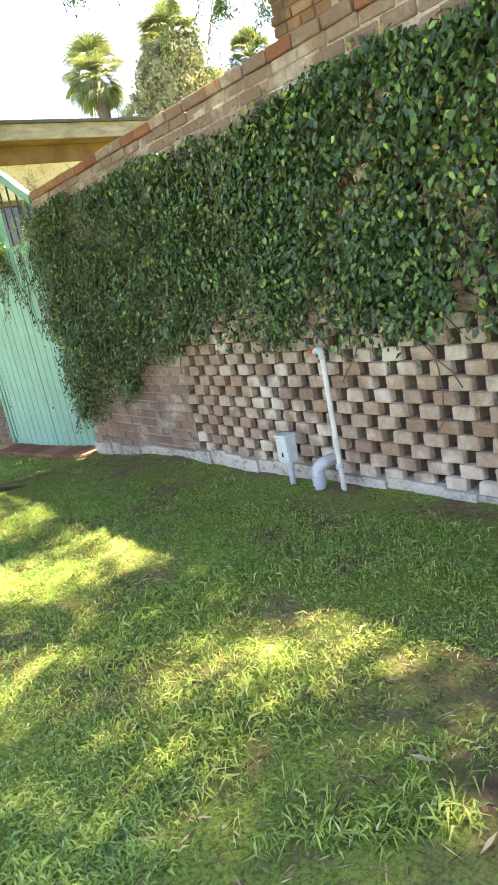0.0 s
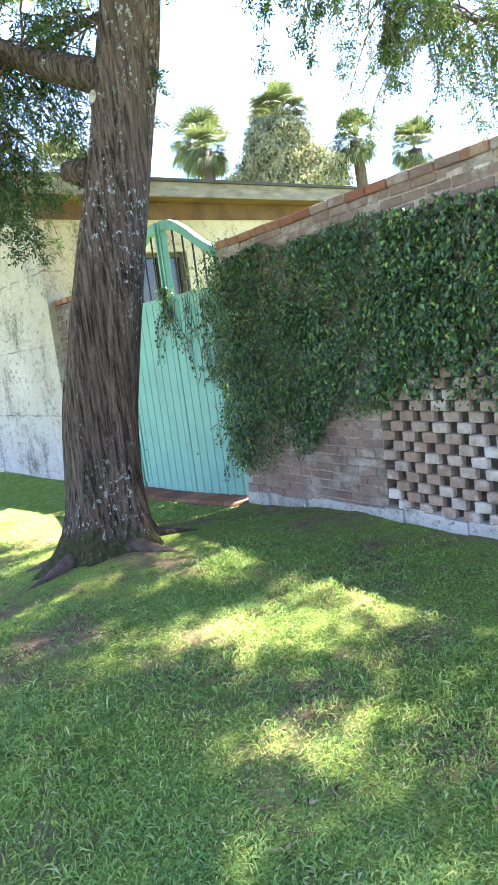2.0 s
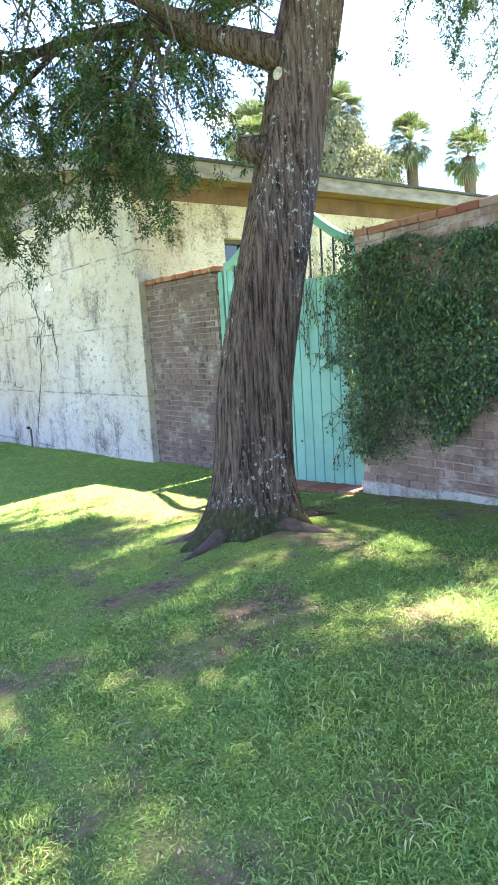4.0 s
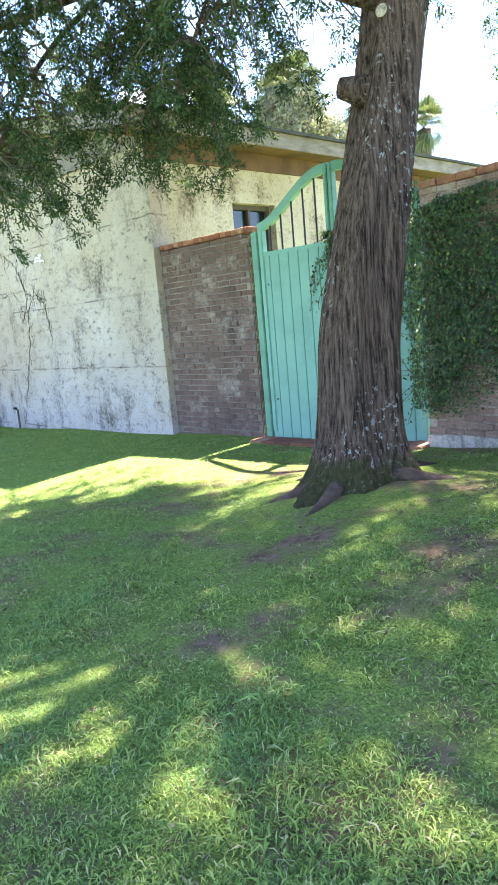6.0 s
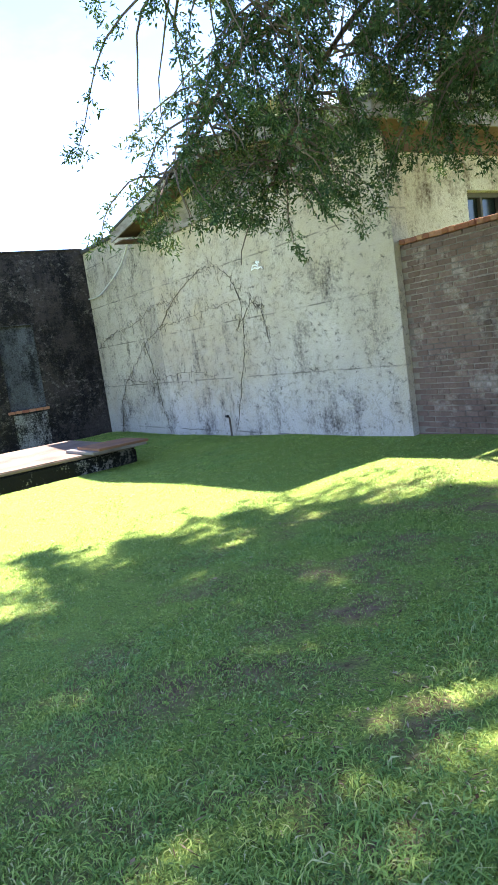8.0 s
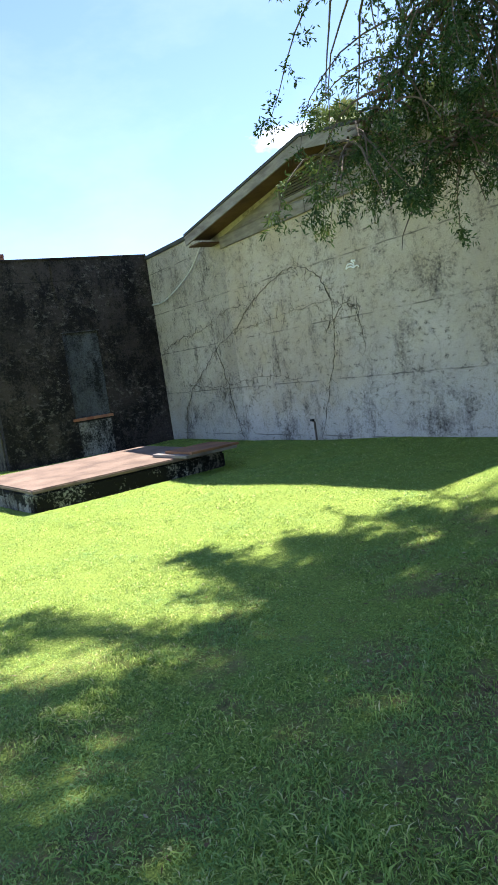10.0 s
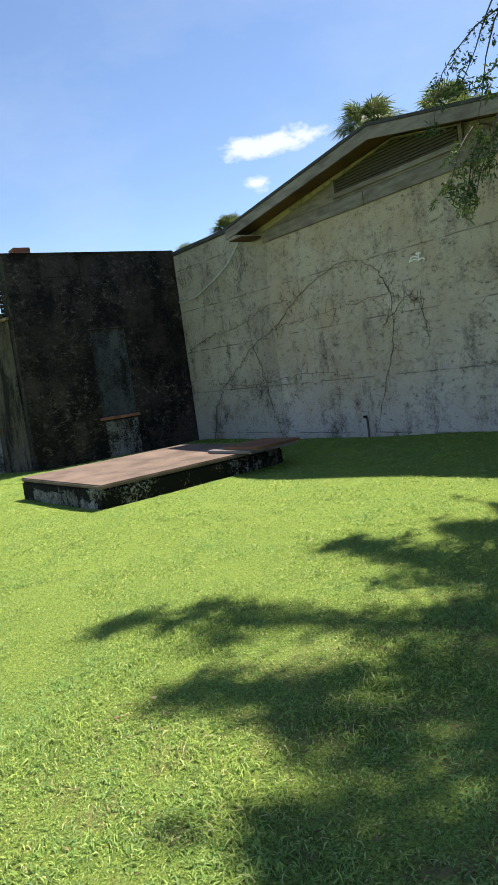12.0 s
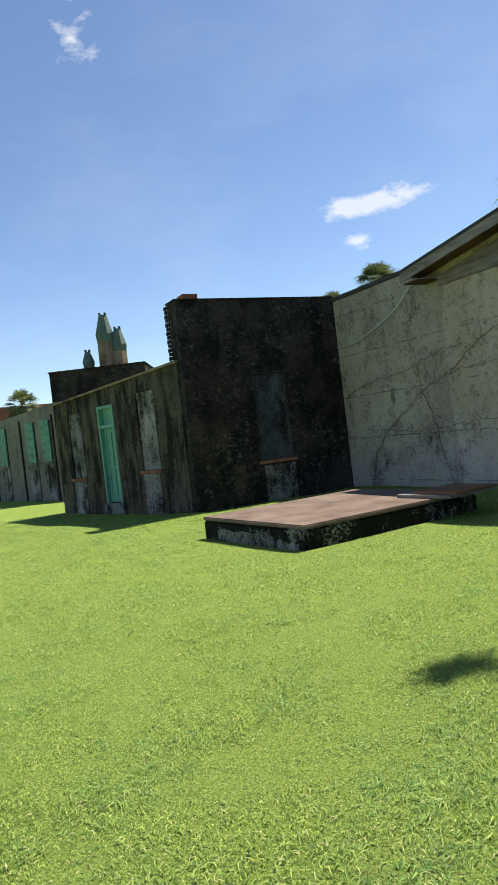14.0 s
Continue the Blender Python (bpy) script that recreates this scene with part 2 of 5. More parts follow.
DIMMORTAR = two_tone("grimy_mortar", (0.27, 0.225, 0.19), (0.10, 0.08, 0.07), 2.2, 50, relief=0.8)
FOOTING = stained("rough_grey_footing", (0.44, 0.39, 0.33), (0.58, 0.53, 0.46), (0.16, 0.13, 0.10), 0.2, 0.50, 0.66)
GATEPAINT = plain("turquoise_gate_paint", (0.14, 0.31, 0.255), 0.6, wear=(0.10, 0.235, 0.195), scale=2.5)
GATEDARK = plain("green_frame_paint", (0.085, 0.24, 0.17), 0.5, wear=(0.05, 0.15, 0.11), scale=5)
DOORPAINT = plain("sea_green_door_paint", (0.10, 0.30, 0.22), 0.55, wear=(0.06, 0.19, 0.145), scale=4)
IRON = plain("black_iron", (0.012, 0.012, 0.012), 0.55, 0.4)
FASCIA = two_tone("weathered_board", (0.27, 0.245, 0.225), (0.13, 0.11, 0.10), 2.5, 30, stretch=(1, 1, 4))
SOFFIT = two_tone("stained_soffit", (0.15, 0.085, 0.047), (0.075, 0.042, 0.026), 2.0, 25)
ROOFING = two_tone("dark_roofing", (0.035, 0.035, 0.037), (0.06, 0.06, 0.062), 4, 60)
LOUVRE = plain("dark_vent_slat", (0.075, 0.065, 0.055), 0.8)
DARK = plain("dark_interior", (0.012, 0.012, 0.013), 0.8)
GLASSDARK = plain("dark_window_pane", (0.012, 0.018, 0.016), 0.15, spec=0.5)
PVC = plain("grey_plastic_pipe", (0.36, 0.38, 0.40), 0.45, wear=(0.25, 0.26, 0.27))
BOXGREY = plain("pale_grey_enamel", (0.44, 0.50, 0.50), 0.4, wear=(0.30, 0.33, 0.33))
CABLE = plain("pale_cable_sheath", (0.50, 0.49, 0.46), 0.5)
CHALK = plain("white_chalk", (0.82, 0.81, 0.78), 0.9, wear=(0.6, 0.58, 0.54))
REDCAP = plain("red_valve", (0.55, 0.03, 0.02), 0.4)
SLABTOP = two_tone("worn_brown_concrete", (0.20, 0.145, 0.115), (0.095, 0.068, 0.056), 1.6, 30, 0.9)
SLABSIDE = stained("mossy_black_concrete", (0.07, 0.062, 0.045), (0.34, 0.33, 0.29), (0.008, 0.008, 0.007), 0.25, 0.40, 0.47)
PLY = two_tone("rusty_brown_board", (0.26, 0.12, 0.06), (0.15, 0.075, 0.045), 3, 40)
STONECAP = plain("verdigris_chimney_pot", (0.085, 0.135, 0.11), 0.8, wear=(0.04, 0.055, 0.045), scale=4)
CHIMTAN = stained("tan_chimney_render", (0.25, 0.185, 0.11), (0.31, 0.24, 0.15), (0.05, 0.042, 0.035), 0.5, 0.48, 0.62)
GRASS = leaf_mat("grass_blades", [(0.0, (0.07, 0.12, 0.035)), (0.28, (0.20, 0.33, 0.075)), (0.75, (0.36, 0.50, 0.11)), (0.92, (0.50, 0.58, 0.16)), (1.0, (0.62, 0.54, 0.32))], 0.55, 0.25, 0.42, patch=((0.16, 0.36, 0.13), 1.4, 0.45))
STRAW = leaf_mat("dry_grass_and_litter", [(0.0, (0.06, 0.035, 0.022)), (0.5, (0.15, 0.095, 0.06)), (0.85, (0.30, 0.22, 0.14)), (1.0, (0.42, 0.34, 0.23))], 0.9, 0.08, 0.1)
IVY = leaf_mat("ivy_leaf", [(0.0, (0.010, 0.024, 0.010)), (0.45, (0.026, 0.066, 0.020)), (0.80, (0.055, 0.125, 0.034)), (0.93, (0.11, 0.21, 0.05)), (0.975, (0.24, 0.36, 0.06)), (1.0, (0.24, 0.13, 0.07))], 0.40, 0.45, 0.2)
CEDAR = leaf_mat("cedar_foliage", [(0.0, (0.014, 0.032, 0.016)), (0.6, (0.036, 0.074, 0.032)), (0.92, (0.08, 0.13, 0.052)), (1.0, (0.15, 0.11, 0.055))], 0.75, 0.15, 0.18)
# CEDAR made brighter and more see-through, to lift the light in the shade below
BRIGHT_CROWN = leaf_mat("brightened_cedar_sprays", [(0.0, (0.13, 0.17, 0.08)), (0.6, (0.20, 0.25, 0.13)), (1.0, (0.27, 0.31, 0.17))], 0.75, 0.1, 0.6)
DEADSTEM = two_tone("dry_vine_stem", (0.17, 0.14, 0.11), (0.08, 0.065, 0.05), 6, 50)
ROOTBARK = two_tone("reddish_root_bark", (0.16, 0.105, 0.075), (0.06, 0.04, 0.03), 7, 45, relief=1.0, dist=0.03)
PALMLEAF = leaf_mat("palm_frond", [(0.0, (0.07, 0.10, 0.05)), (0.6, (0.13, 0.17, 0.085)), (0.88, (0.21, 0.24, 0.12)), (1.0, (0.27, 0.18, 0.11))], 0.65, 0.2, 0.2)
THICKET = leaf_mat("vine_thicket", [(0.0, (0.17, 0.20, 0.10)), (0.5, (0.30, 0.31, 0.17)), (0.8, (0.40, 0.36, 0.22)), (1.0, (0.40, 0.28, 0.20))], 0.8, 0.15, 0.3)
TWIG = two_tone("twig_bark", (0.07, 0.05, 0.038), (0.13, 0.10, 0.08), 8, 60)


def bark_mat():
    m, nt, b = shader("furrowed_bark", 0.95, 0.15)
    fib = noise_node(nt, 36, (1, 1, 0.075), 10, 0.75)
    col = mix(nt, ramp(nt, fib, 0.40, 0.60), (0.028, 0.018, 0.013), (0.23, 0.158, 0.118))
    col = mix(nt, ramp(nt, noise_node(nt, 1.1, (1, 1, 0.4), 6, offset=5), 0.55, 0.75), col, (0.17, 0.125, 0.095))
    lichen = math_node(nt, "MULTIPLY", ramp(nt, noise_node(nt, 24, (1, 1, 0.8), 7, 0.7, 8), 0.575, 0.61), ramp(nt, noise_node(nt, 2.0, (1, 1, 0.45), 3, offset=15), 0.45, 0.56))
    col = mix(nt, lichen, col, (0.46, 0.48, 0.44))
    moss = ramp(nt, math_node(nt, "ADD", height_above(nt, 0.75, 0.3), math_node(nt, "MULTIPLY", noise_node(nt, 4, detail=6, offset=33), 1.2)), 1.22, 1.42)
    col = mix(nt, math_node(nt, "MULTIPLY", moss, 0.75), col, (0.055, 0.065, 0.016))
    nt.links.new(col, b.inputs["Base Color"])
    bump(nt, b, fib, 1.0, 0.09)
    return m


BARK = bark_mat()


# ---- mesh helpers ----
def mesh_of(name, bm, material, smooth=False):
    me = bpy.data.meshes.new(name)
    bm.to_mesh(me)
    bm.free()
    me.materials.append(material)
    if smooth:
        me.shade_smooth()
    return me


def part(name, bm, material, parent=None, label="", smooth=False):
    me = bm if isinstance(bm, bpy.types.Mesh) else mesh_of(name, bm, material, smooth)
    ob = new(name, me)
    if parent:
        ob.parent = parent
    if label:
        ob["label"] = label
    return ob


def thing(name, label, category, group="", kind="", m=None):
    ob = new(name)
    if m:
        ob.matrix_world = m
    return tagged(ob, label, category, group, kind)


def box(bm, x0, x1, y0, y1, z0, z1, bevel=0.0, m=None):
    r = bmesh.ops.create_cube(bm, size=1.0)
    t = Matrix.Translation(((x0 + x1) / 2, (y0 + y1) / 2, (z0 + z1) / 2)) @ Matrix.Diagonal((x1 - x0, y1 - y0, z1 - z0, 1))
    bmesh.ops.transform(bm, matrix=(m @ t) if m else t, verts=r["verts"])
    if bevel:
        es = {e for v in r["verts"] for e in v.link_edges}
        bmesh.ops.bevel(bm, geom=list(es), offset=bevel, segments=2, affect="EDGES")
    return bm


def boxed(x0, x1, y0, y1, z0, z1, bevel=0.0):
    return box(bmesh.new(), x0, x1, y0, y1, z0, z1, bevel)


def prism(outline, y0, y1):
    """An outline in x and z, given anticlockwise seen from the front, drawn out from y0 to y1."""
    bm = bmesh.new()
    a = [bm.verts.new((x, y0, z)) for x, z in outline]
    b = [bm.verts.new((x, y1, z)) for x, z in outline]
    n = len(a)
    bm.faces.new(a)
    bm.faces.new(b[::-1])
    for i in range(n):
        bm.faces.new((a[i], b[i], b[(i + 1) % n], a[(i + 1) % n]))
    bmesh.ops.recalc_face_normals(bm, faces=bm.faces[:])
    return bm


def tube(bm, pts, radii, sides=8, cap=True):
    pts = [Vector(p) for p in pts]
    rings = []
    for i, p in enumerate(pts):
        d = (pts[min(i + 1, len(pts) - 1)] - pts[max(i - 1, 0)]).normalized()
        u = d.orthogonal().normalized() if i == 0 else (rings_u - d * rings_u.dot(d)).normalized()
        rings_u = u
        v = d.cross(u)
        r = radii[i] if isinstance(radii, (list, tuple)) else radii
        rings.append([bm.verts.new(p + (u * math.cos(a) + v * math.sin(a)) * r) for a in [2 * math.pi * k / sides for k in range(sides)]])
    for a, b in zip(rings, rings[1:]):
        for k in range(sides):
            bm.faces.new((a[k], a[(k + 1) % sides], b[(k + 1) % sides], b[k]))
    if cap:
        bm.faces.new(rings[0][::-1])
        bm.faces.new(rings[-1])
    return bm


def spline(pts, n=8):
    """Catmull-Rom points through a few places."""
    p = [Vector(q) for q in pts]
    p = [p[0] * 2 - p[1]] + p + [p[-1] * 2 - p[-2]]
    out = []
    for i in range(1, len(p) - 2):
        for k in range(n):
            t = k / n
            a, b, c, d = p[i - 1], p[i], p[i + 1], p[i + 2]
            out.append(0.5 * (2 * b + (c - a) * t + (2 * a - 5 * b + 4 * c - d) * t * t + (3 * b - a - 3 * c + d) * t ** 3))
    return out + [p[-2]]


def soup(name, verts, faces_per, material, parent=None, smooth=False):
    """One mesh out of many small alike faces; verts: (n, k, 3), faces_per: index lists within a piece."""
    n, k, _ = verts.shape
    idx = np.concatenate([(np.arange(n)[:, None] * k + np.array(f)[None, :]) for f in faces_per], axis=1)
    sizes = [len(f) for f in faces_per]
    loops = idx.ravel()
    totals = np.tile(sizes, n)
    starts = np.concatenate([[0], np.cumsum(totals)[:-1]])
    me = bpy.data.meshes.new(name)
    me.vertices.add(n * k)
    me.vertices.foreach_set("co", verts.astype(np.float32).ravel())
    me.loops.add(len(loops))
    me.loops.foreach_set("vertex_index", loops.astype(np.int32))
    me.polygons.add(len(totals))
    me.polygons.foreach_set("loop_start", starts.astype(np.int32))
    me.polygons.foreach_set("loop_total", totals.astype(np.int32))
    me.update(calc_edges=True)
    me.materials.append(material)
    ob = new(name, me)
    if parent:
        ob.parent = parent
    return ob


def smooth01(a):
    a = np.clip(a, 0, 1)
    return a * a * (3 - 2 * a)


def ground_z(x, y):
    x, y = np.asarray(x, float), np.asarray(y, float)
    xc = np.where(x > -7, np.minimum(x, 11), -7 + 0.12 * (np.maximum(x, -40) + 7))
    yc = np.clip(y, -13, 0.3)
    z = 0.028 * xc + 0.025 * yc * smooth01((x + 14) / 10) + 0.15 * smooth01((x - 4.6) / 1.6) * smooth01((y + 4.4) / 1.5) - 0.09 * smooth01((x - 5.0) / 2.0) * smooth01((y + 1.5) / 1.1)
    z = z + 0.17 * np.exp(-((x - 4.75) ** 2 + (y + 1.72) ** 2) / 0.8)
    z = z - 0.08 * np.exp(-((x + 4.4) ** 2 / 1.5 + (y + 2.8) ** 2 / 2.5))
    return z - 0.12 * smooth01((-x - 8) / 8) + 0.012 * np.sin(x * 1.7 + y * 0.9) + 0.010 * np.sin(y * 2.3 - x * 0.6)


def fractal(x, y, seed=0):
    out = np.zeros_like(x)
    r = np.random.default_rng(seed)
    for f, a in ((0.9, 1.0), (1.9, 0.7), (3.7, 0.5), (7.9, 0.35)):
        for _ in range(3):
            th, ph = r.uniform(0, 2 * math.pi, 2)
            out += a / 3 * np.sin(f * (x * math.cos(th) + y * math.sin(th)) * 1.6 + ph + 1.3 * np.sin(f * 0.7 * (x - y) + ph * 2))
    return out


# ---- ground: one sheet to the horizon ----
def build_ground():
    xs = np.concatenate([[-2500, -600, -200, -90, -60], np.arange(-45, 24, 0.5), [30, 60, 200, 600, 2500]])
    ys = np.concatenate([[-2500, -600, -200, -60, -30], np.arange(-20, 8, 0.5), [15, 40, 90, 200, 600, 2500]])
    gx, gy = np.meshgrid(xs, ys)
    gz = ground_z(gx, gy)
    n, k = len(xs), len(ys)
    v = np.stack([gx, gy, gz], -1).reshape(-1, 3)
    f = [(j * n + i, j * n + i + 1, (j + 1) * n + i + 1, (j + 1) * n + i) for j in range(k - 1) for i in range(n - 1)]
    me = bpy.data.meshes.new("ground")
    me.from_pydata(v.tolist(), [], f)
    me.materials.append(SOIL)
    me.shade_smooth()
    tagged(new("ground", me), "uneven lawn ground with bare soil patches", "ground", kind="structure")


build_ground()

# ---- gable building ----
EAVE_L, EAVE_R, PEAK = (-7.95, 4.45), (0.42, 4.32), (-3.54, 5.08)


def build_gable_building():
    b = thing("outbuilding", "old rendered outbuilding with a low gable roof and louvred vent", "building", kind="structure")
    part("wall_front", prism([(-7.45, -0.6), (0.0, -0.6), (0.0, 4.28), (-3.54, 4.96), (-7.45, 4.45)], 0.0, 0.3), GABLE, b, "pale grey stained render wall")
    side = bmesh.new()
    for y0, y1, z0, z1 in ((0.3, 1.6, -0.6, 4.25), (2.55, 9.0, -0.6, 4.25), (1.6, 2.55, -0.6, 2.2), (1.6, 2.55, 3.36, 4.25)):
        box(side, -0.3, 0.0, y0, y1, z0, z1)
    part("wall_side", side, SIDE, b, "yellowed stained render wall")
    part("wall_back", boxed(-7.45, 0, 9.0, 9.3, -0.6, 4.3), SIDE, b)
    part("wall_far", boxed(-7.45, -7.15, 0.3, 9.0, -0.6, 4.4), SIDE, b)
    # roof in two slopes with fascia boards
    for n, (p, q) in enumerate(((EAVE_L, PEAK), (PEAK, EAVE_R))):
        o = [(p[0], p[1]), (q[0], q[1]), (q[0], q[1] + 0.05), (p[0], p[1] + 0.05)]
        part("roof_slope", prism(o, -0.62, 9.5), ROOFING, b, "dark felt roofing")
        o = [(p[0], p[1] - 0.20), (q[0], q[1] - 0.20), (q[0], q[1] - 0.005), (p[0], p[1] - 0.005)]
        part("rake_board", prism(o, -0.60, -0.565), FASCIA, b, "weathered grey rake board")
        o = [(p[0] + (0.06 if n == 0 else 0), p[1] - 0.10), (q[0] - (0.06 if n else 0), q[1] - 0.10), (q[0] - (0.06 if n else 0), q[1] - 0.075), (p[0] + (0.06 if n == 0 else 0), p[1] - 0.075)]
        part("soffit", prism(o, -0.56, 0.0), SOFFIT, b, "yellow-brown stained soffit")
    part("fascia_board", boxed(0.42, 0.46, -0.6, 9.5, 4.12, 4.34), FASCIA, b, "peeling pale fascia board")
    part("fascia_edge", boxed(0.38, 0.52, -0.62, 9.5, 4.345, 4.385), ROOFING, b)
    part("soffit", boxed(0.005, 0.415, -0.5, 9.4, 4.13, 4.15), SOFFIT, b, "brown stained soffit")
    part("soffit_board", boxed(0.002, 0.03, 0.0, 9.0, 3.86, 4.125), SOFFIT, b, "dark brown trim under the eaves")
    part("eave_return", boxed(-7.9, -7.45, -0.55, 0.25, 4.20, 4.225), SOFFIT, b)
    # boards over the render below the vent
    for x0, x1 in ((-7.42, -4.32), (-4.31, -0.02)):
        part("band_board", boxed(x0, x1, -0.05, -0.003, 4.06, 4.30, 0.006), FASCIA, b, "grey weathered timber band")
    part("tympanum_board", prism([(-7.2, 4.31), (-0.3, 4.31), (-3.54, 4.93)], -0.03, -0.004), FASCIA, b)
    v = part("vent", prism([(-4.98, 4.44), (-2.18, 4.40), (-2.18, 4.66), (-3.54, 4.90), (-4.98, 4.66)], -0.045, -0.032), DARK, b, "dark louvred gable vent")
    for i in range(9):
        z = 4.45 + i * 0.05
        x0 = -4.96 if z < 4.66 else -4.96 + (z - 4.66) * 6.0
        x1 = -2.2 if z < 4.64 else -2.2 - (z - 4.64) * 5.4
        if x1 - x0 > 0.2:
            bm = boxed(x0, x1, -0.012, 0.012, -0.014, 0.014)
            bmesh.ops.transform(bm, matrix=Matrix.Translation((0, -0.062, z)) @ Matrix.Rotation(radians(35), 4, "X"), verts=bm.verts)
            part("slat", bm, LOUVRE, v)
    part("vent_trim", boxed(-5.06, -2.1, -0.085, -0.052, 4.345, 4.425, 0.004), FASCIA, b)
    part("vent_trim", boxed(-5.06, -4.985, -0.085, -0.05, 4.428, 4.68, 0.004), FASCIA, b)
    part("vent_trim", boxed(-2.175, -2.1, -0.085, -0.05, 4.428, 4.68, 0.004), FASCIA, b)
    w = part("window", boxed(-0.22, -0.20, 1.6, 2.55, 2.2, 3.36), GLASSDARK, b, "dark window pane in a rendered wall")
    for y0, y1, z0, z1 in ((1.6, 1.67, 2.2, 3.36), (2.48, 2.55, 2.2, 3.36), (1.67, 2.48, 3.29, 3.36), (1.67, 2.48, 2.2, 2.27), (2.05, 2.10, 2.27, 3.29)):
        part("window_frame", boxed(-0.195, -0.13, y0, y1, z0, z1, 0.004), LOUVRE, w)
    return b


build_gable_building()


def build_long_wall():
    b = thing("wall_linking", "tall blackened render wall joining the outbuilding", "wall", kind="structure")
    part("wall", boxed(-11.6, -7.452, 0.03, 0.33, -0.8, 4.60), LINKWALL, b)
    part("coping", boxed(-11.6, -7.9, -0.03, 0.40, 4.60, 4.70, 0.02), ROOFING, b, "dark blue-grey coping")


build_long_wall()


def build_black_building():
    b = thing("black_building", "tall mould-black rendered building with a flat parapet", "building", kind="structure")
    body = bmesh.new()
    for y0, y1, z0, z1 in ((-4.39, -2.58, -0.8, 4.70), (-1.64, 0.028, -0.8, 4.70), (-2.58, -1.64, -0.8, 0.70), (-2.58, -1.64, 2.88, 4.70)):
        box(body, -11.9, -11.38, y0, y1, z0, z1)
    part("wall_front", body, BLACKWALL, b)
    part("wall_end", boxed(-15.8, -11.9, -4.385, -4.05, -0.8, 3.1), BLACKWALL, b)
    part("roof", boxed(-16, -11.9, -4.05, 4.0, 2.95, 3.08), ROOFING, b)
    part("parapet_cap", boxed(-11.94, -11.34, -4.43, 0.03, 4.70, 4.755, 0.02), BLACKWALL, b)
    part("blocked_window", boxed(-11.72, -11.44, -2.58, -1.64, 0.70, 2.88), PANEL, b, "blocked window filled with dark render")
    part("pale_patch", boxed(-11.442, -11.425, -2.45, -1.80, 0.98, 1.48, 0.006), PANEL, b, "grey-blue patch of bare render")
    part("pale_patch", boxed(-11.378, -11.368, -2.54, -1.66, -0.45, 0.62), PALEPATCH, b, "flaking whitish render below the sill")
    part("lintel_edge", boxed(-11.46, -11.372, -2.62, -1.60, 2.885, 2.92, 0.008), PANEL, b)
    for i in range(6):
        y = -2.66 + i * 0.18
        part("sill_brick", boxed(-11.45, -11.33, y, y + 0.168, 0.665, 0.735, 0.008), REDBRICK, b, "red brick")
    part("drain_groove", boxed(-11.379, -11.33, -2.60, -2.54, 3.75, 4.69, 0.01), BLACKWALL, b)
    c = thing("parapet_chimney", "small red brick chimney stub behind a black parapet", "chimney")
    part("shaft", boxed(-12.45, -12.1, -3.85, -3.5, 3.07, 4.49), REDBRICK, c)
    for k in range(6):
        s = 0.0 if k < 4 else 0.025
        part("brick_course", boxed(-12.45 - s, -12.1 + s, -3.85 - s, -3.5 + s, 4.5 + k * 0.09, 4.582 + k * 0.09, 0.008), REDBRICK, c)
    q = thing("corner_quoin", "toothed soot-black brick edge of a black building", "brickwork", kind="structure")
    for k in range(14):
        part("brick", boxed(-11.98 - 0.04 * (k % 2), -11.88, -4.44, -4.39, 3.3 + k * 0.1, 3.385 + k * 0.1, 0.006), BLACKWALL, q)


build_black_building()

# low building with a green door, turned a little towards the lawn
LOW = pose(-11.65, -4.42, 0, 0, 0, 180 + 13.3)


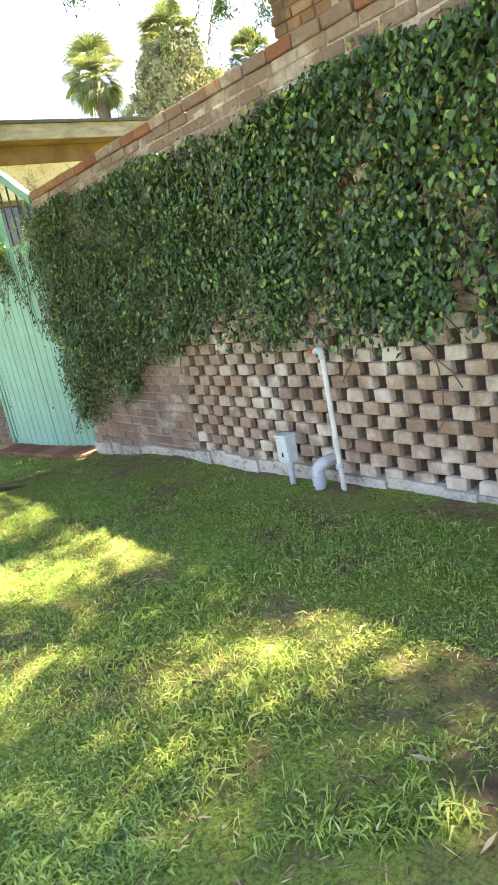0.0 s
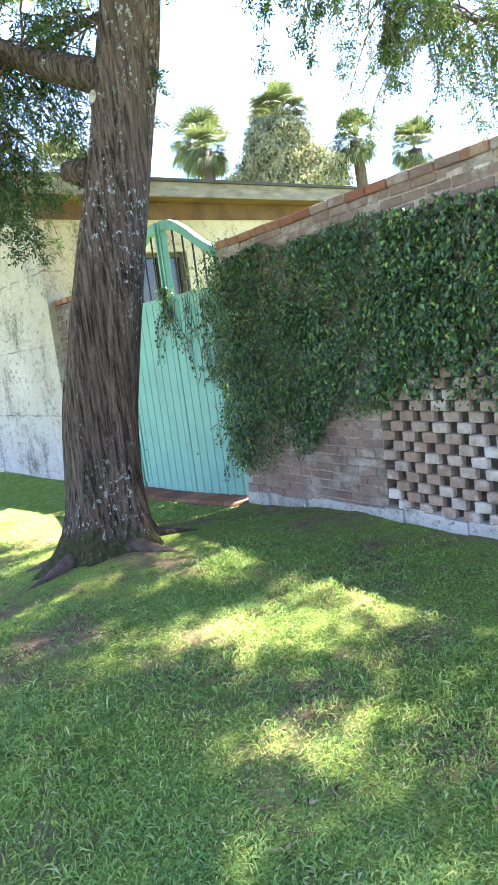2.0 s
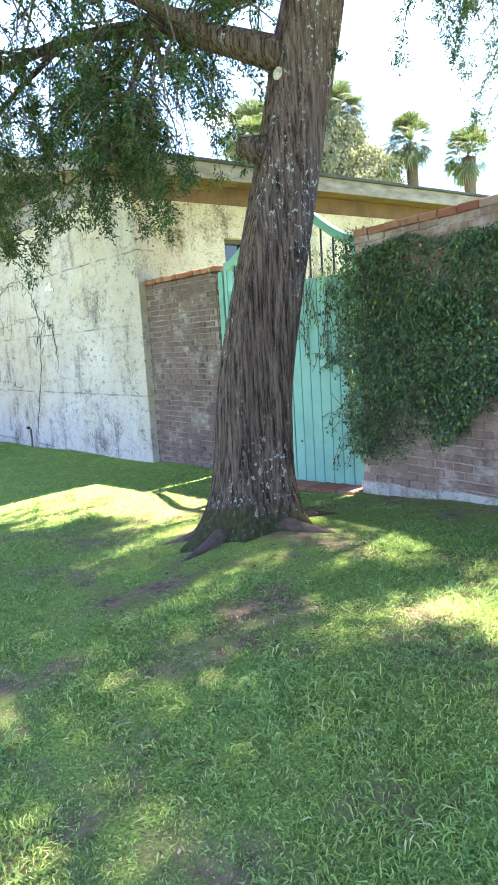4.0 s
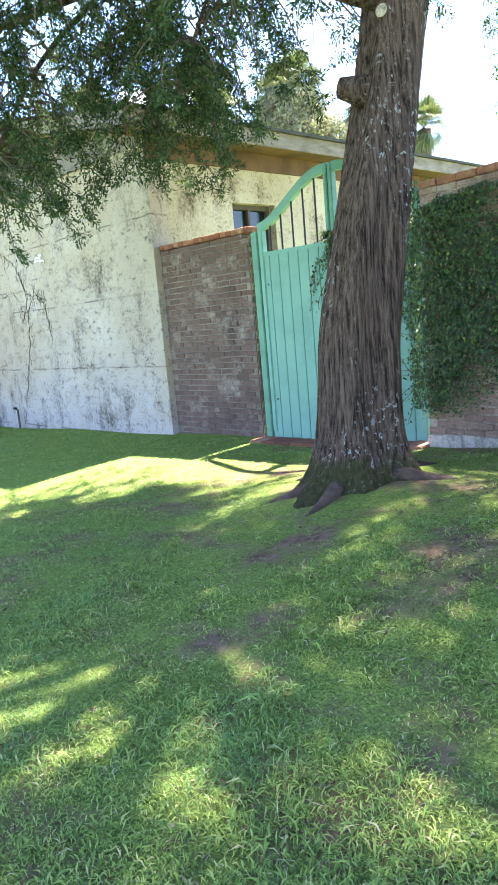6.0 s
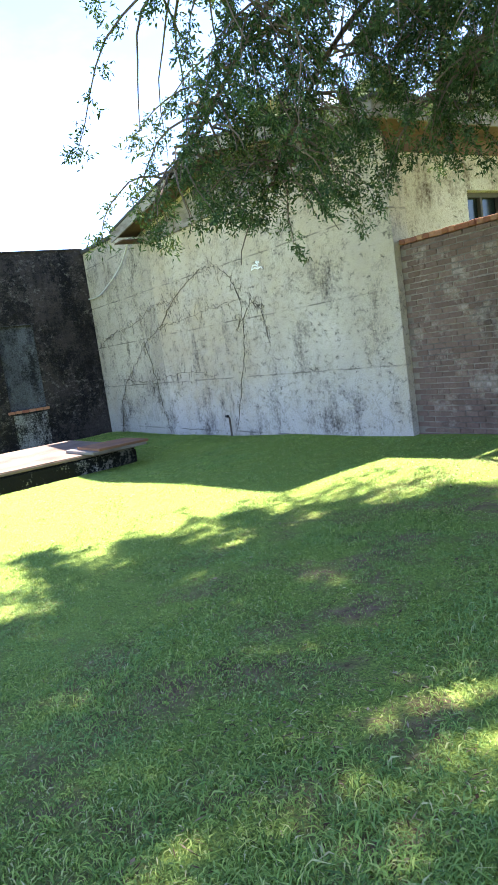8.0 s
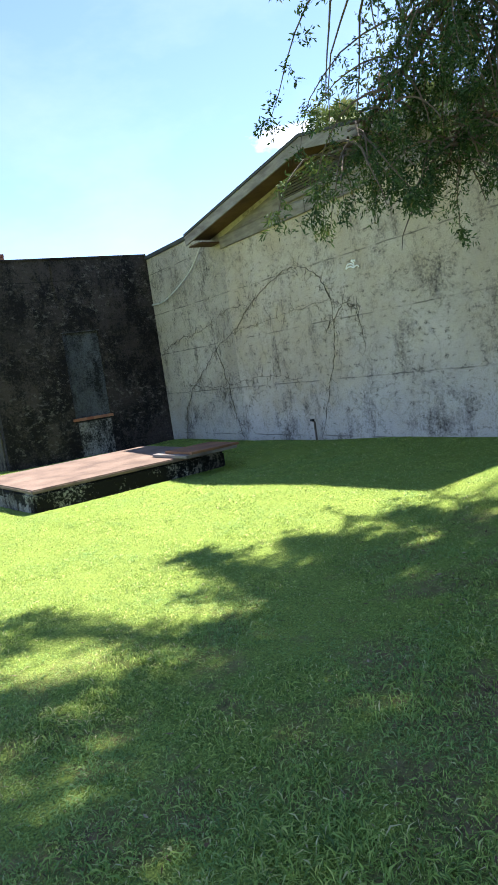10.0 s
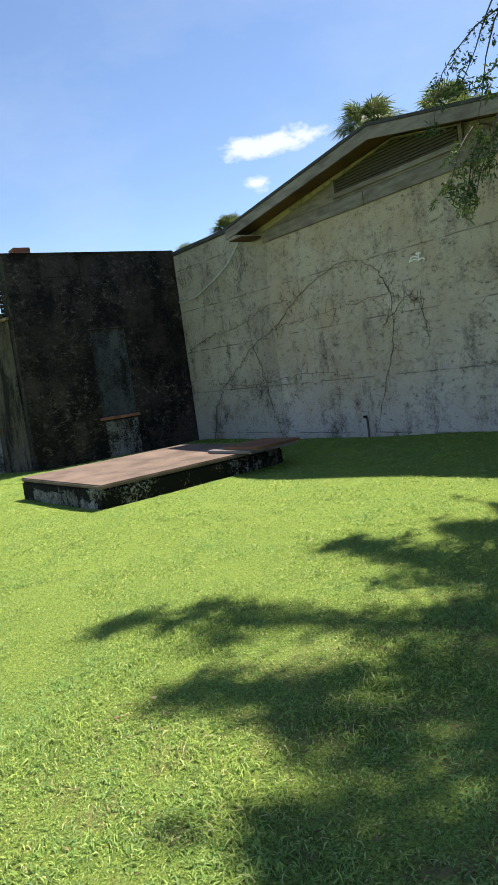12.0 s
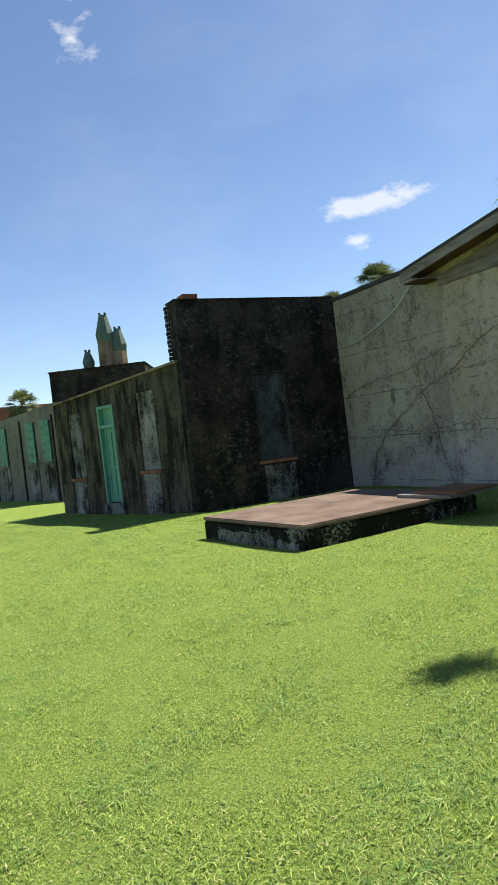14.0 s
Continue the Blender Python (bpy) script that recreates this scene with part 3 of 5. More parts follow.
def build_low_building():
    b = thing("low_building", "low streaked render building with a green door and blocked windows", "building", kind="structure", m=LOW)
    # local x runs away along the wall, local +y is the front
    L = 6.9
    top = lambda x: 3.30 - 0.045 * x
    wall = bmesh.new()
    cuts = [(0, 1.17), (2.02, 3.22), (4.10, 5.18), (6.0, L)]
    for x0, x1 in cuts:
        box(wall, x0, x1, -0.3, 0.0, -1.0, 3.0)
    for x0, x1, z0, z1 in ((1.17, 2.02, 0.82, 2.82), (3.22, 4.10, -0.02, 2.68), (5.18, 6.0, 0.72, 2.62)):
        box(wall, x0, x1, -0.3, 0.0, -1.0, z0)
        box(wall, x0, x1, -0.3, 0.0, z1, 3.0)
    part("wall_front", wall, LOWWALL, b)
    part("wall_top", prism([(0, 3.0), (L, 3.0), (L, top(L)), (0, top(0))], -0.3, 0.0), LOWWALL, b)
    part("wall_end", boxed(L - 0.3, L, -5, -0.3, -1.0, 2.98), LOWWALL, b)
    part("roof_edge", prism([(-0.05, top(0)), (L + 0.1, top(L)), (L + 0.1, top(L) + 0.06), (-0.05, top(0) + 0.06)], -0.4, 0.06), CHIMTAN, b, "thin pale roof edge")
    part("roof", prism([(0, top(0) - 0.05), (L, top(L) - 0.05), (L, top(L) + 0.02), (0, top(0) + 0.02)], -5, -0.4), ROOFING, b)
    for x0, x1, z0, z1 in ((1.17, 2.02, 0.82, 2.82), (5.18, 6.0, 0.72, 2.62)):
        part("blocked_window", boxed(x0, x1, -0.25, -0.05, z0, z1), PALEPATCH, b, "window opening blocked with pale render")
        part("apron", boxed(x0 + 0.08, x1 - 0.02, 0.0, 0.015, -0.9, z0 - 0.1), PALEPATCH, b, "whitish flaking render below the sill")
        for k in range(4):
            w = (x1 - x0 + 0.16) / 4
            part("sill_brick", boxed(x0 - 0.08 + k * w, x0 - 0.08 + k * w + w - 0.012, -0.04, 0.07, z0 - 0.09, z0 - 0.01, 0.008), REDBRICK, b, "dull red brick")
    d = part("door", boxed(3.30, 4.02, -0.16, -0.11, 0.0, 2.05, 0.004), DOORPAINT, b, "tall narrow green panelled door")
    for x0, x1, z0, z1 in ((3.30, 3.40, 0.0, 2.05), (3.92, 4.02, 0.0, 2.05), (3.40, 3.92, 1.93, 2.05), (3.40, 3.92, 0.0, 0.18), (3.40, 3.92, 0.9, 1.02), (3.63, 3.69, 0.18, 0.9), (3.63, 3.69, 1.02, 1.93)):
        part("stile", boxed(x0, x1, -0.108, -0.085, z0, z1, 0.003), DOORPAINT, d)
    part("handle", boxed(3.36, 3.39, -0.083, -0.03, 0.98, 1.12, 0.006), IRON, d, "dark iron handle")
    for x0, x1, z0, z1 in ((3.22, 3.30, -0.02, 2.68), (4.02, 4.10, -0.02, 2.68), (3.30, 4.02, 2.60, 2.68), (3.30, 4.02, 2.06, 2.15)):
        part("door_frame", boxed(x0, x1, -0.2, 0.02, z0, z1, 0.005), DOORPAINT, b, "green painted door frame")
    part("transom", boxed(3.30, 4.02, -0.15, -0.12, 2.15, 2.60), DOORPAINT, b, "boarded green transom panel")
    part("threshold", boxed(3.15, 4.2, -0.05, 0.06, -0.9, -0.03, 0.01), PALEPATCH, b)


build_low_building()
FARM = pose(-11.65, -1.35, 0, 0, 0, 180 + 13.3)


def build_far_building():
    b = thing("far_building", "long grey rendered building with green shutters and a taller block", "building", kind="structure", m=FARM)
    part("wall", prism([(13.9, -1), (34, -1), (34, 2.9), (13.9, 3.65)], -0.3, -0.02), FARWALL, b)
    part("roof", prism([(13.9, 3.55), (34, 2.8), (34, 2.86), (13.9, 3.61)], -6, -0.3), ROOFING, b)
    for x in (14.65, 16.25, 19.5, 23.0):
        w = part("window", boxed(x - 0.1, x + 0.9, -0.02, 0.0, 1.3, 3.0), GLASSDARK, b, "dark shuttered window")
        for s in (0.0, 0.42):
            sh = part("shutter", boxed(x + s, x + s + 0.38, 0.002, 0.05, 1.28, 3.05, 0.006), DOORPAINT, w, "bright green board shutter")
            for k in range(3):
                part("board_joint", boxed(x + s + 0.09 + k * 0.1, x + s + 0.10 + k * 0.1, 0.05, 0.056, 1.30, 3.03), IRON, sh)
        part("sill", boxed(x - 0.15, x + 0.95, 0.0, 0.12, 1.18, 1.26, 0.01), FARWALL, b)
        part("apron", boxed(x - 0.1, x + 0.9, 0.0, 0.02, -0.9, 1.16), PALEPATCH, b)
    for k in range(3):
        part("downpipe", tube(bmesh.new(), [(14.3 + 3.4 * k, 0.03, -0.6), (14.3 + 3.4 * k, 0.03, 3.2)], 0.04), IRON, b)


build_far_building()
BLOCKM = pose(-25.83, -4.47, 0, 0, 0, 63)


def build_tall_block():
    b = thing("parapet_block", "taller black rendered block behind the low building", "building", kind="structure", m=BLOCKM)
    part("wall", boxed(0, 4.0, 0.0, 4.0, -1, 4.90), BLACKWALL, b)
    part("cap", boxed(-0.05, 4.05, -0.05, 4.0, 4.90, 4.96, 0.015), BLACKWALL, b)


build_tall_block()


def build_spires():
    for x, y, z0, z1, r, cap in ((-25.7, -1.95, 3.5, 7.25, 0.36, 1.15), (-25.45, -1.45, 3.5, 6.6, 0.31, 0.95), (-26.06, -2.69, 3.5, 5.75, 0.24, 0.6)):
        c = thing("spire_chimney", "tall tapered chimney with a green weathered cap", "chimney", "chimneys on the roof")
        part("shaft", tube(bmesh.new(), [(x, y, z0), (x, y, z1 - cap)], [r * 1.1, r], 8), CHIMTAN, c, "tan stained render shaft")
        part("cap", tube(bmesh.new(), [(x, y, z1 - cap + 0.004), (x, y, z1 - cap * 0.72), (x, y, z1 - cap * 0.1), (x, y, z1)], [r * 1.02, r * 1.12, r * 0.58, r * 0.5], 8), STONECAP, c, "green verdigris cap")
        for k in range(4):
            a = k * math.pi / 2 + 0.4
            part("finial", boxed(x + math.cos(a) * r * 0.45 - 0.04, x + math.cos(a) * r * 0.45 + 0.04, y + math.sin(a) * r * 0.45 - 0.04, y + math.sin(a) * r * 0.45 + 0.04, z1, z1 + 0.1, 0.01), STONECAP, c)
    f = thing("distant_house", "far brick house end with a chimney", "house")
    part("wall", boxed(-60, -46, -4.2, 3.0, -1, 5.2), REDBRICK, f)
    part("chimney", boxed(-47.5, -46.8, -4.6, -3.9, 4.0, 6.2, 0.03), REDBRICK, f)


build_spires()


# ---- concrete platform on the lawn ----
def build_platform():
    p = thing("concrete_platform", "low concrete platform with blackened mossy sides", "platform", m=pose(-4.62, -5.62, 0, 0, 0, 4.5))
    part("base", boxed(-3.05, -0.02, 0.02, 3.55, -0.7, 0.02, 0.03), SLABSIDE, p, "black and white mottled concrete side")
    part("top", boxed(-3.06, -0.012, 0.012, 3.56, 0.022, 0.085, 0.018), SLABTOP, p, "sunlit worn brown concrete top")
    r = random.Random(6)
    for x0, x1, z0, z1 in ((-2.55, -0.85, -0.30, -0.10), (-0.75, -0.2, -0.30, -0.18), (-1.5, -0.9, -0.10, -0.03)):
        n = 9
        low = [(x0 + (x1 - x0) * k / n, z0 + r.uniform(-0.03, 0.03)) for k in range(n + 1)]
        high = [(x0 + (x1 - x0) * k / n, z1 + r.uniform(-0.05, 0.04)) for k in range(n, -1, -1)]
        part("flaking_patch", prism(low + high, 0.010, 0.022), PALEPATCH, p, "patch of flaking whitewash")
    h = thing("board_stack", "two flat boards lying on the platform end", "boards", m=pose(-4.50, -3.02, 0.088, 0, 0, 4.5))
    part("lower_board", boxed(-1.15, 0.03, -0.05, 1.0, 0.0, 0.05, 0.006), FASCIA, h, "grey weathered board")
    part("upper_board", boxed(-0.85, 0.06, 0.05, 1.03, 0.053, 0.095, 0.006), PLY, h, "rusty brown board")


build_platform()


# ---- conduit on the long wall ----
def build_conduit():
    pts = spline([(-11.3, -0.035, 3.40), (-10.6, -0.05, 3.38), (-9.7, -0.06, 3.58), (-8.9, -0.06, 3.86), (-8.35, -0.08, 4.18), (-8.1, -0.12, 4.36)])
    tagged(part("cable", tube(bmesh.new(), pts, 0.02, 8), CABLE, None, smooth=True), "pale sagging cable from the eaves to the corner", "cable")
    s = thing("wall_tap", "short rusty pipe stub with a tap at the wall base", "tap")
    part("pipe", tube(bmesh.new(), [(-4.85, -0.05, -0.3), (-4.85, -0.05, 0.22), (-4.85, -0.10, 0.25)], 0.02, 8), TWIG, s)
    part("valve", boxed(-4.89, -4.81, -0.13, -0.07, 0.24, 0.28, 0.008), IRON, s)


build_conduit()


def build_chalk_marks():
    g = thing("chalk_marks", "faint white chalk scrawl on stained render", "graffiti")
    r = random.Random(3)
    for x, z, n in ((-3.2, 2.95, 7),):
        p = Vector((x, -0.002, z))
        for k in range(n):
            q = p + Vector((r.uniform(-0.16, 0.20), 0, r.uniform(-0.13, 0.12)))
            part("stroke", tube(bmesh.new(), spline([p, (p + q) / 2 + Vector((0.02, 0, 0.03)), q], 3), 0.012, 5), CHALK, g)
            p = q


build_chalk_marks()


def build_dead_vines():
    g = thing("dead_vine", "thin dark dead vine stems clinging to stained render", "vine", kind="stuff")
    r = random.Random(31)
    runs = [[(-10.5, -0.26), (-10.0, 0.8), (-8.65, 1.75), (-7.55, 2.2), (-5.9, 2.32), (-4.0, 2.45)],
            [(-7.4, 2.25), (-6.2, 2.9), (-4.9, 3.2), (-4.1, 2.7), (-3.95, 1.85), (-4.28, 0.9), (-4.72, -0.15)],
            [(-11.2, 2.05), (-10.2, 2.35), (-8.9, 2.45), (-7.5, 2.75), (-6.4, 2.7)],
            [(-9.9, 1.15), (-8.2, 1.05), (-6.5, 1.2), (-5.1, 1.05)],
            [(-8.3, 1.95), (-8.0, 1.2), (-7.8, 0.4), (-7.6, -0.2)], [(-4.2, 1.9), (-3.6, 2.3), (-3.3, 2.1), (-3.2, 1.6)]]
    for run in runs:
        path = spline([(x, -0.008, z) for x, z in run], 9)
        path = [p + Vector((r.gauss(0, 0.02), 0, r.gauss(0, 0.02))) for p in path]
        part("stem", tube(bmesh.new(), path, [0.007 - 0.004 * i / len(path) for i in range(len(path))], 5, False), DEADSTEM, g)
        hairs = bmesh.new()
        for p in path:
            for _ in range(2):
                d, q, pts = Vector((r.gauss(0, 1), 0, r.gauss(0, 0.8))).normalized(), p.copy(), [p.copy()]
                for _ in range(r.randrange(3, 7)):
                    d = (d + Vector((r.gauss(0, 0.5), 0, r.gauss(0, 0.5)))).normalized()
                    q = q + d * 0.045
                    pts.append(Vector((q.x, -0.004, q.z)))
                tube(hairs, pts, 0.003, 3, False)
        part("tendril", hairs, DEADSTEM, g)


build_dead_vines()


# ---- brickwork ----
def brick_variant(seed, w, h, d):
    r = random.Random(seed)
    bm = boxed(-w / 2, w / 2, -d / 2, d / 2, -h / 2, h / 2)
    for v in bm.verts:
        v.co += Vector((r.uniform(-1, 1) * 0.005, r.uniform(-1, 1) * 0.005, r.uniform(-1, 1) * 0.004))
    bmesh.ops.bevel(bm, geom=bm.edges[:], offset=0.007, segments=1, affect="EDGES")
    return bm


def brick_set(name, w, h, d, material, n=6):
    return [mesh_of(name, brick_variant(k * 13 + 5, w, h, d), material) for k in range(n)]


def lay(parent, places, sets, limit, seed, mat_rest):
    """Bricks at (x, y, z, pick); the first ones are single pieces, the rest one mesh."""
    r = random.Random(seed)
    for x, y, z, k in places[:limit]:
        ob = new("brick", sets[k % len(sets)])
        ob.parent = parent
        ob.matrix_local = pose(x, y, z, r.uniform(-1.2, 1.2), r.uniform(-1, 1), r.uniform(-1.5, 1.5))
    rest = places[limit:]
    if rest:
        vs, fs = [], []
        for x, y, z, k in rest:
            me = sets[k % len(sets)]
            o = len(vs)
            vs += [(v.co.x + x, v.co.y + y, v.co.z + z) for v in me.vertices]
            fs += [tuple(o + i for i in p.vertices) for p in me.polygons]
        me = bpy.data.meshes.new("bricks")
        me.from_pydata(vs, [], fs)
        me.materials.append(mat_rest)
        ob = new("bricks", me)
        ob.parent = parent
        ob["kind"] = "stuff"


COURSE = 0.076
WALLM = pose(4.3, -0.02, 0, 0, 0, -5.2)
U0 = 2.02      # where the pierced part begins
ZB = 0.36      # top of the footing
WL = 8.6


def build_garden_wall():
    w = thing("garden_wall", "limewashed brick garden wall with a pierced lattice, overgrown with ivy", "wall", kind="structure", m=WALLM)
    ft = bmesh.new()
    for i in range(44):
        u = i * 0.2
        box(ft, u, u + 0.2, -0.022 - 0.012 * math.sin(i * 2.1), 0.26, -0.5, ZB - 0.008 + 0.012 * math.sin(i * 1.3) - 0.10 * max(0, 1 - u / 2.2))
    part("footing", ft, FOOTING, w, "rough pale concrete footing")
    part("core", boxed(0.02, U0, 0.014, 0.20, 0.0, 2.60), MORTAR, w, "pale mortar")
    solid = brick_set("brick", 0.207, 0.066, 0.11, WORN)
    heads = brick_set("brick", 0.130, 0.0745, 0.05, WASHED)
    near, far, hnear, hfar = [], [], [], []
    r = random.Random(4)
    top = 2.62
    n = int((top - ZB + 0.1) / COURSE)
    for c in range(n):
        z = ZB - 0.1 + COURSE * (c + 0.5)
        # solid stretch
        off = 0.1 if c % 2 else 0.0
        for i in range(10):
            u = 0.10 + off + i * 0.214
            if u + 0.10 < U0 + 0.04:
                (near if z < 1.25 else far).append((u, 0.060 + r.uniform(-0.007, 0.005), z, r.randrange(6)))
        # pierced stretch: a gap after each brick, staggered
        if z > ZB:
            off = 0.103 if c % 2 else 0.0
            i = 0
            while U0 + 0.07 + off + i * 0.206 < WL:
                u = U0 + 0.07 + off + i * 0.206
                (hnear if z < 1.35 and u < 5.2 else hfar).append((u, 0.027 + r.uniform(-0.005, 0.004), z, r.randrange(6)))
                i += 1
    lay(w, near, solid, 120, 2, WORN)
    lay(w, hnear, heads, 260, 6, WASHED)
    lay(w, far, solid, 0, 3, WORN)
    lay(w, hfar, heads, 0, 3, WASHED)
    # inner bricks take the CELL colour, darkened for the shade in the holes
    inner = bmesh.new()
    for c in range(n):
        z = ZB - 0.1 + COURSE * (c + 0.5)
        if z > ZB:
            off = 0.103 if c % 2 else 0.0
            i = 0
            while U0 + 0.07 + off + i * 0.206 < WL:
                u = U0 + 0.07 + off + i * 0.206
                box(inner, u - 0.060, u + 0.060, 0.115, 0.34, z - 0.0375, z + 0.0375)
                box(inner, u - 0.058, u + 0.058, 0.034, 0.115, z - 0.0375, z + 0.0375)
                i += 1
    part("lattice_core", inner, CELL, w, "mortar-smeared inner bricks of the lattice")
    # near-black sheet paints in the shade seen through the lattice holes
    part("hole_shade_sheet", boxed(U0 - 0.02, WL, 0.342, 0.42, -0.3, 2.6), DARK, w, "near-black sheet painting shade into the lattice holes")
    part("wall_top", boxed(0.0, WL, 0.0, 0.42, 2.43, 2.64, 0.01), MORTAR, w, "pale mortared top band")
    crest = [(0.105 + (0.107 if c % 2 else 0) + i * 0.214, 0.048 + r.uniform(-0.006, 0.006), 2.468 + c * 0.072, r.randrange(6)) for c in range(3) for i in range(39)]
    lay(w, crest, solid, 117, 8, WORN)
    cap = brick_set("coping_brick", 0.20, 0.07, 0.25, REDBRICK, 4)
    capw = brick_set("coping_brick", 0.20, 0.07, 0.25, WORN, 4)
    for i in range(40):
        ob = new("coping_brick", (cap if i < 7 or r.random() < 0.25 else capw)[i % 4])
        ob.parent = w
        ob.matrix_local = pose(0.11 + i * 0.213, 0.10, 2.675 + r.uniform(-0.004, 0.004), 0, 0, r.uniform(-2, 2))


build_garden_wall()


def build_wing_wall():
    w = thing("wing_wall", "grimy brick wing wall between the outbuilding and the gate", "wall", kind="structure")
    part("core", boxed(0.004, 1.76, 0.1155, 0.34, -0.5, 2.56), DIMMORTAR, w)
    sets = brick_set("brick", 0.205, 0.064, 0.11, WING)
    r = random.Random(9)
    places = []
    for c in range(35):
        z = -0.04 + COURSE * (c + 0.5)
        off = 0.107 if c % 2 else 0.0
        for i in range(9):
            x = 0.105 + off + i * 0.212
            if x + 0.1 < 1.80:
                places.append((x, 0.162 + r.uniform(-0.008, 0.005), z, r.randrange(6)))
    lay(w, places, sets, 300, 5, WING)
    part("end_face", boxed(1.762, 1.80, 0.12, 0.36, -0.4, 2.58, 0.01), CHIMTAN, w, "tan mortar face beside the gate")
    cap = brick_set("coping_brick", 0.10, 0.07, 0.26, REDBRICK, 4)
    for i in range(17):
        ob = new("coping_brick", cap[i % 4])
        ob.parent = w
        ob.matrix_local = pose(0.06 + i * 0.107, 0.22, 2.655, r.uniform(-1, 1), 0, r.uniform(-2, 2))
    s = thing("gate_step", "worn red brick threshold under the gate", "step", kind="structure")
    for i in range(11):
        part("brick", boxed(1.85 + i * 0.225, 2.065 + i * 0.225, -0.22, 0.10, -0.1, float(ground_z(2.0 + i * 0.225, -0.1)) + 0.035, 0.01), REDBRICK, s)


build_wing_wall()


# ---- chimney behind the garden wall ----
def build_chimney():
    c = thing("brick_chimney", "square brown brick chimney behind the garden wall", "chimney")
    part("core", boxed(6.868, 7.402, 0.898, 1.62, 0, 3.46), DIMMORTAR, c)
    k, z = 0, 2.2
    while z < 3.5:
        o = 0.006 * (k % 3)
        xs = [6.86 - o + j * 0.1375 * (1 + o) for j in range(5)] if k % 2 else [6.86 - o, 7.06 - o / 3, 7.26 + o / 3, 7.41 + o]
        for a, b in zip(xs, xs[1:]):
            part("brick", boxed(a, b - 0.010, 0.89 - o, 0.98, z, z + 0.066, 0.005), CHIMBRICK, c)
        ys = [0.985, 1.20, 1.41, 1.63 + o] if k % 2 else [0.985, 1.09, 1.31, 1.52, 1.63 + o]
        for a, b in zip(ys, ys[1:]):
            part("brick", boxed(7.30, 7.41 + o, a, b - 0.010, z, z + 0.066, 0.005), CHIMBRICK, c)
        z += 0.076
        k += 1


build_chimney()


# ---- gate ----
def ogee(s):
    s = max(0.0, min(1.0, s))
    return 2.64 + 0.47 * (s * s * (3 - 2 * s)) + 0.03 * math.sin(math.pi * s)


def build_gate():
    g = thing("garden_gate", "turquoise plank double gate with an arched top and iron bars", "gate")
    y = 0.10
    for leaf, (x0, x1, outer, inner) in enumerate(((1.98, 3.06, 1.98, 3.06), (3.16, 4.22, 4.22, 3.16))):
        lf = part("leaf_frame", boxed(x0, x1, y + 0.03, y + 0.065, 0.05, 2.30), GATEDARK, g, "green gate frame")
        n = 7
        w = (x1 - x0) / n
        for i in range(n):
            a = x0 + i * w
            part("plank", boxed(a + 0.003, a + w - 0.003, y, y + 0.028, 0.06 + 0.012 * ((i * 7) % 3), 2.34, 0.004), GATEPAINT, lf, "turquoise painted plank")
        top = [(outer + (inner - outer) * k / 14, ogee(k / 14)) for k in range(15)]
        up = [(px, pz + 0.05) for px, pz in top]
        dn = [(px, pz - 0.05) for px, pz in top]
        o = dn + up[::-1] if outer < inner else (dn + up[::-1])[::-1]
        part("arched_rail", prism(o, y - 0.01, y + 0.06), GATEDARK if leaf else GATEPAINT, lf, "curved top rail")
        for k in range(1, 6):
            px = x0 + (x1 - x0) * k / 6
            s = (px - outer) / (inner - outer)
            part("bar", tube(bmesh.new(), [(px, y + 0.03, 2.32), (px, y + 0.03, ogee(s) - 0.03)], 0.011, 6), IRON, lf, "black iron bar")
        part("edge_stile", boxed(min(outer, outer + 0.07 * (1 if outer < inner else -1)), max(outer, outer + 0.07 * (1 if outer < inner else -1)), y - 0.015, y + 0.07, 0.14, 2.66, 0.008), GATEPAINT, lf)
        part("top_ledge", boxed(x0 + 0.02, x1, y - 0.008, y + 0.07, 2.30, 2.345, 0.006), GATEPAINT, lf)
        for z in (0.55, 1.95):
            part("hinge_bolt", boxed(x0 + 0.10, x0 + 0.12, y - 0.006, y, z, z + 0.02), IRON, lf)
    part("middle_stile", boxed(3.055, 3.105, y - 0.03, y + 0.07, 2.28, 3.16, 0.008), GATEDARK, g, "dark green meeting stile")
    part("middle_stile", boxed(3.11, 3.165, y - 0.02, y + 0.07, 2.27, 3.14, 0.008), GATEDARK, g, "dark green meeting stile")
    part("plank", boxed(3.066, 3.154, y - 0.004, y + 0.028, 0.07, 2.26, 0.004), GATEPAINT, g, "turquoise painted cover strip")
    part("jamb", boxed(1.86, 1.965, y - 0.02, y + 0.16, -0.1, 2.60, 0.008), GATEDARK, g, "dark green gate post")
    part("latch", boxed(3.02, 3.15, y - 0.05, y - 0.032, 2.36, 2.44, 0.005), IRON, g)


build_gate()


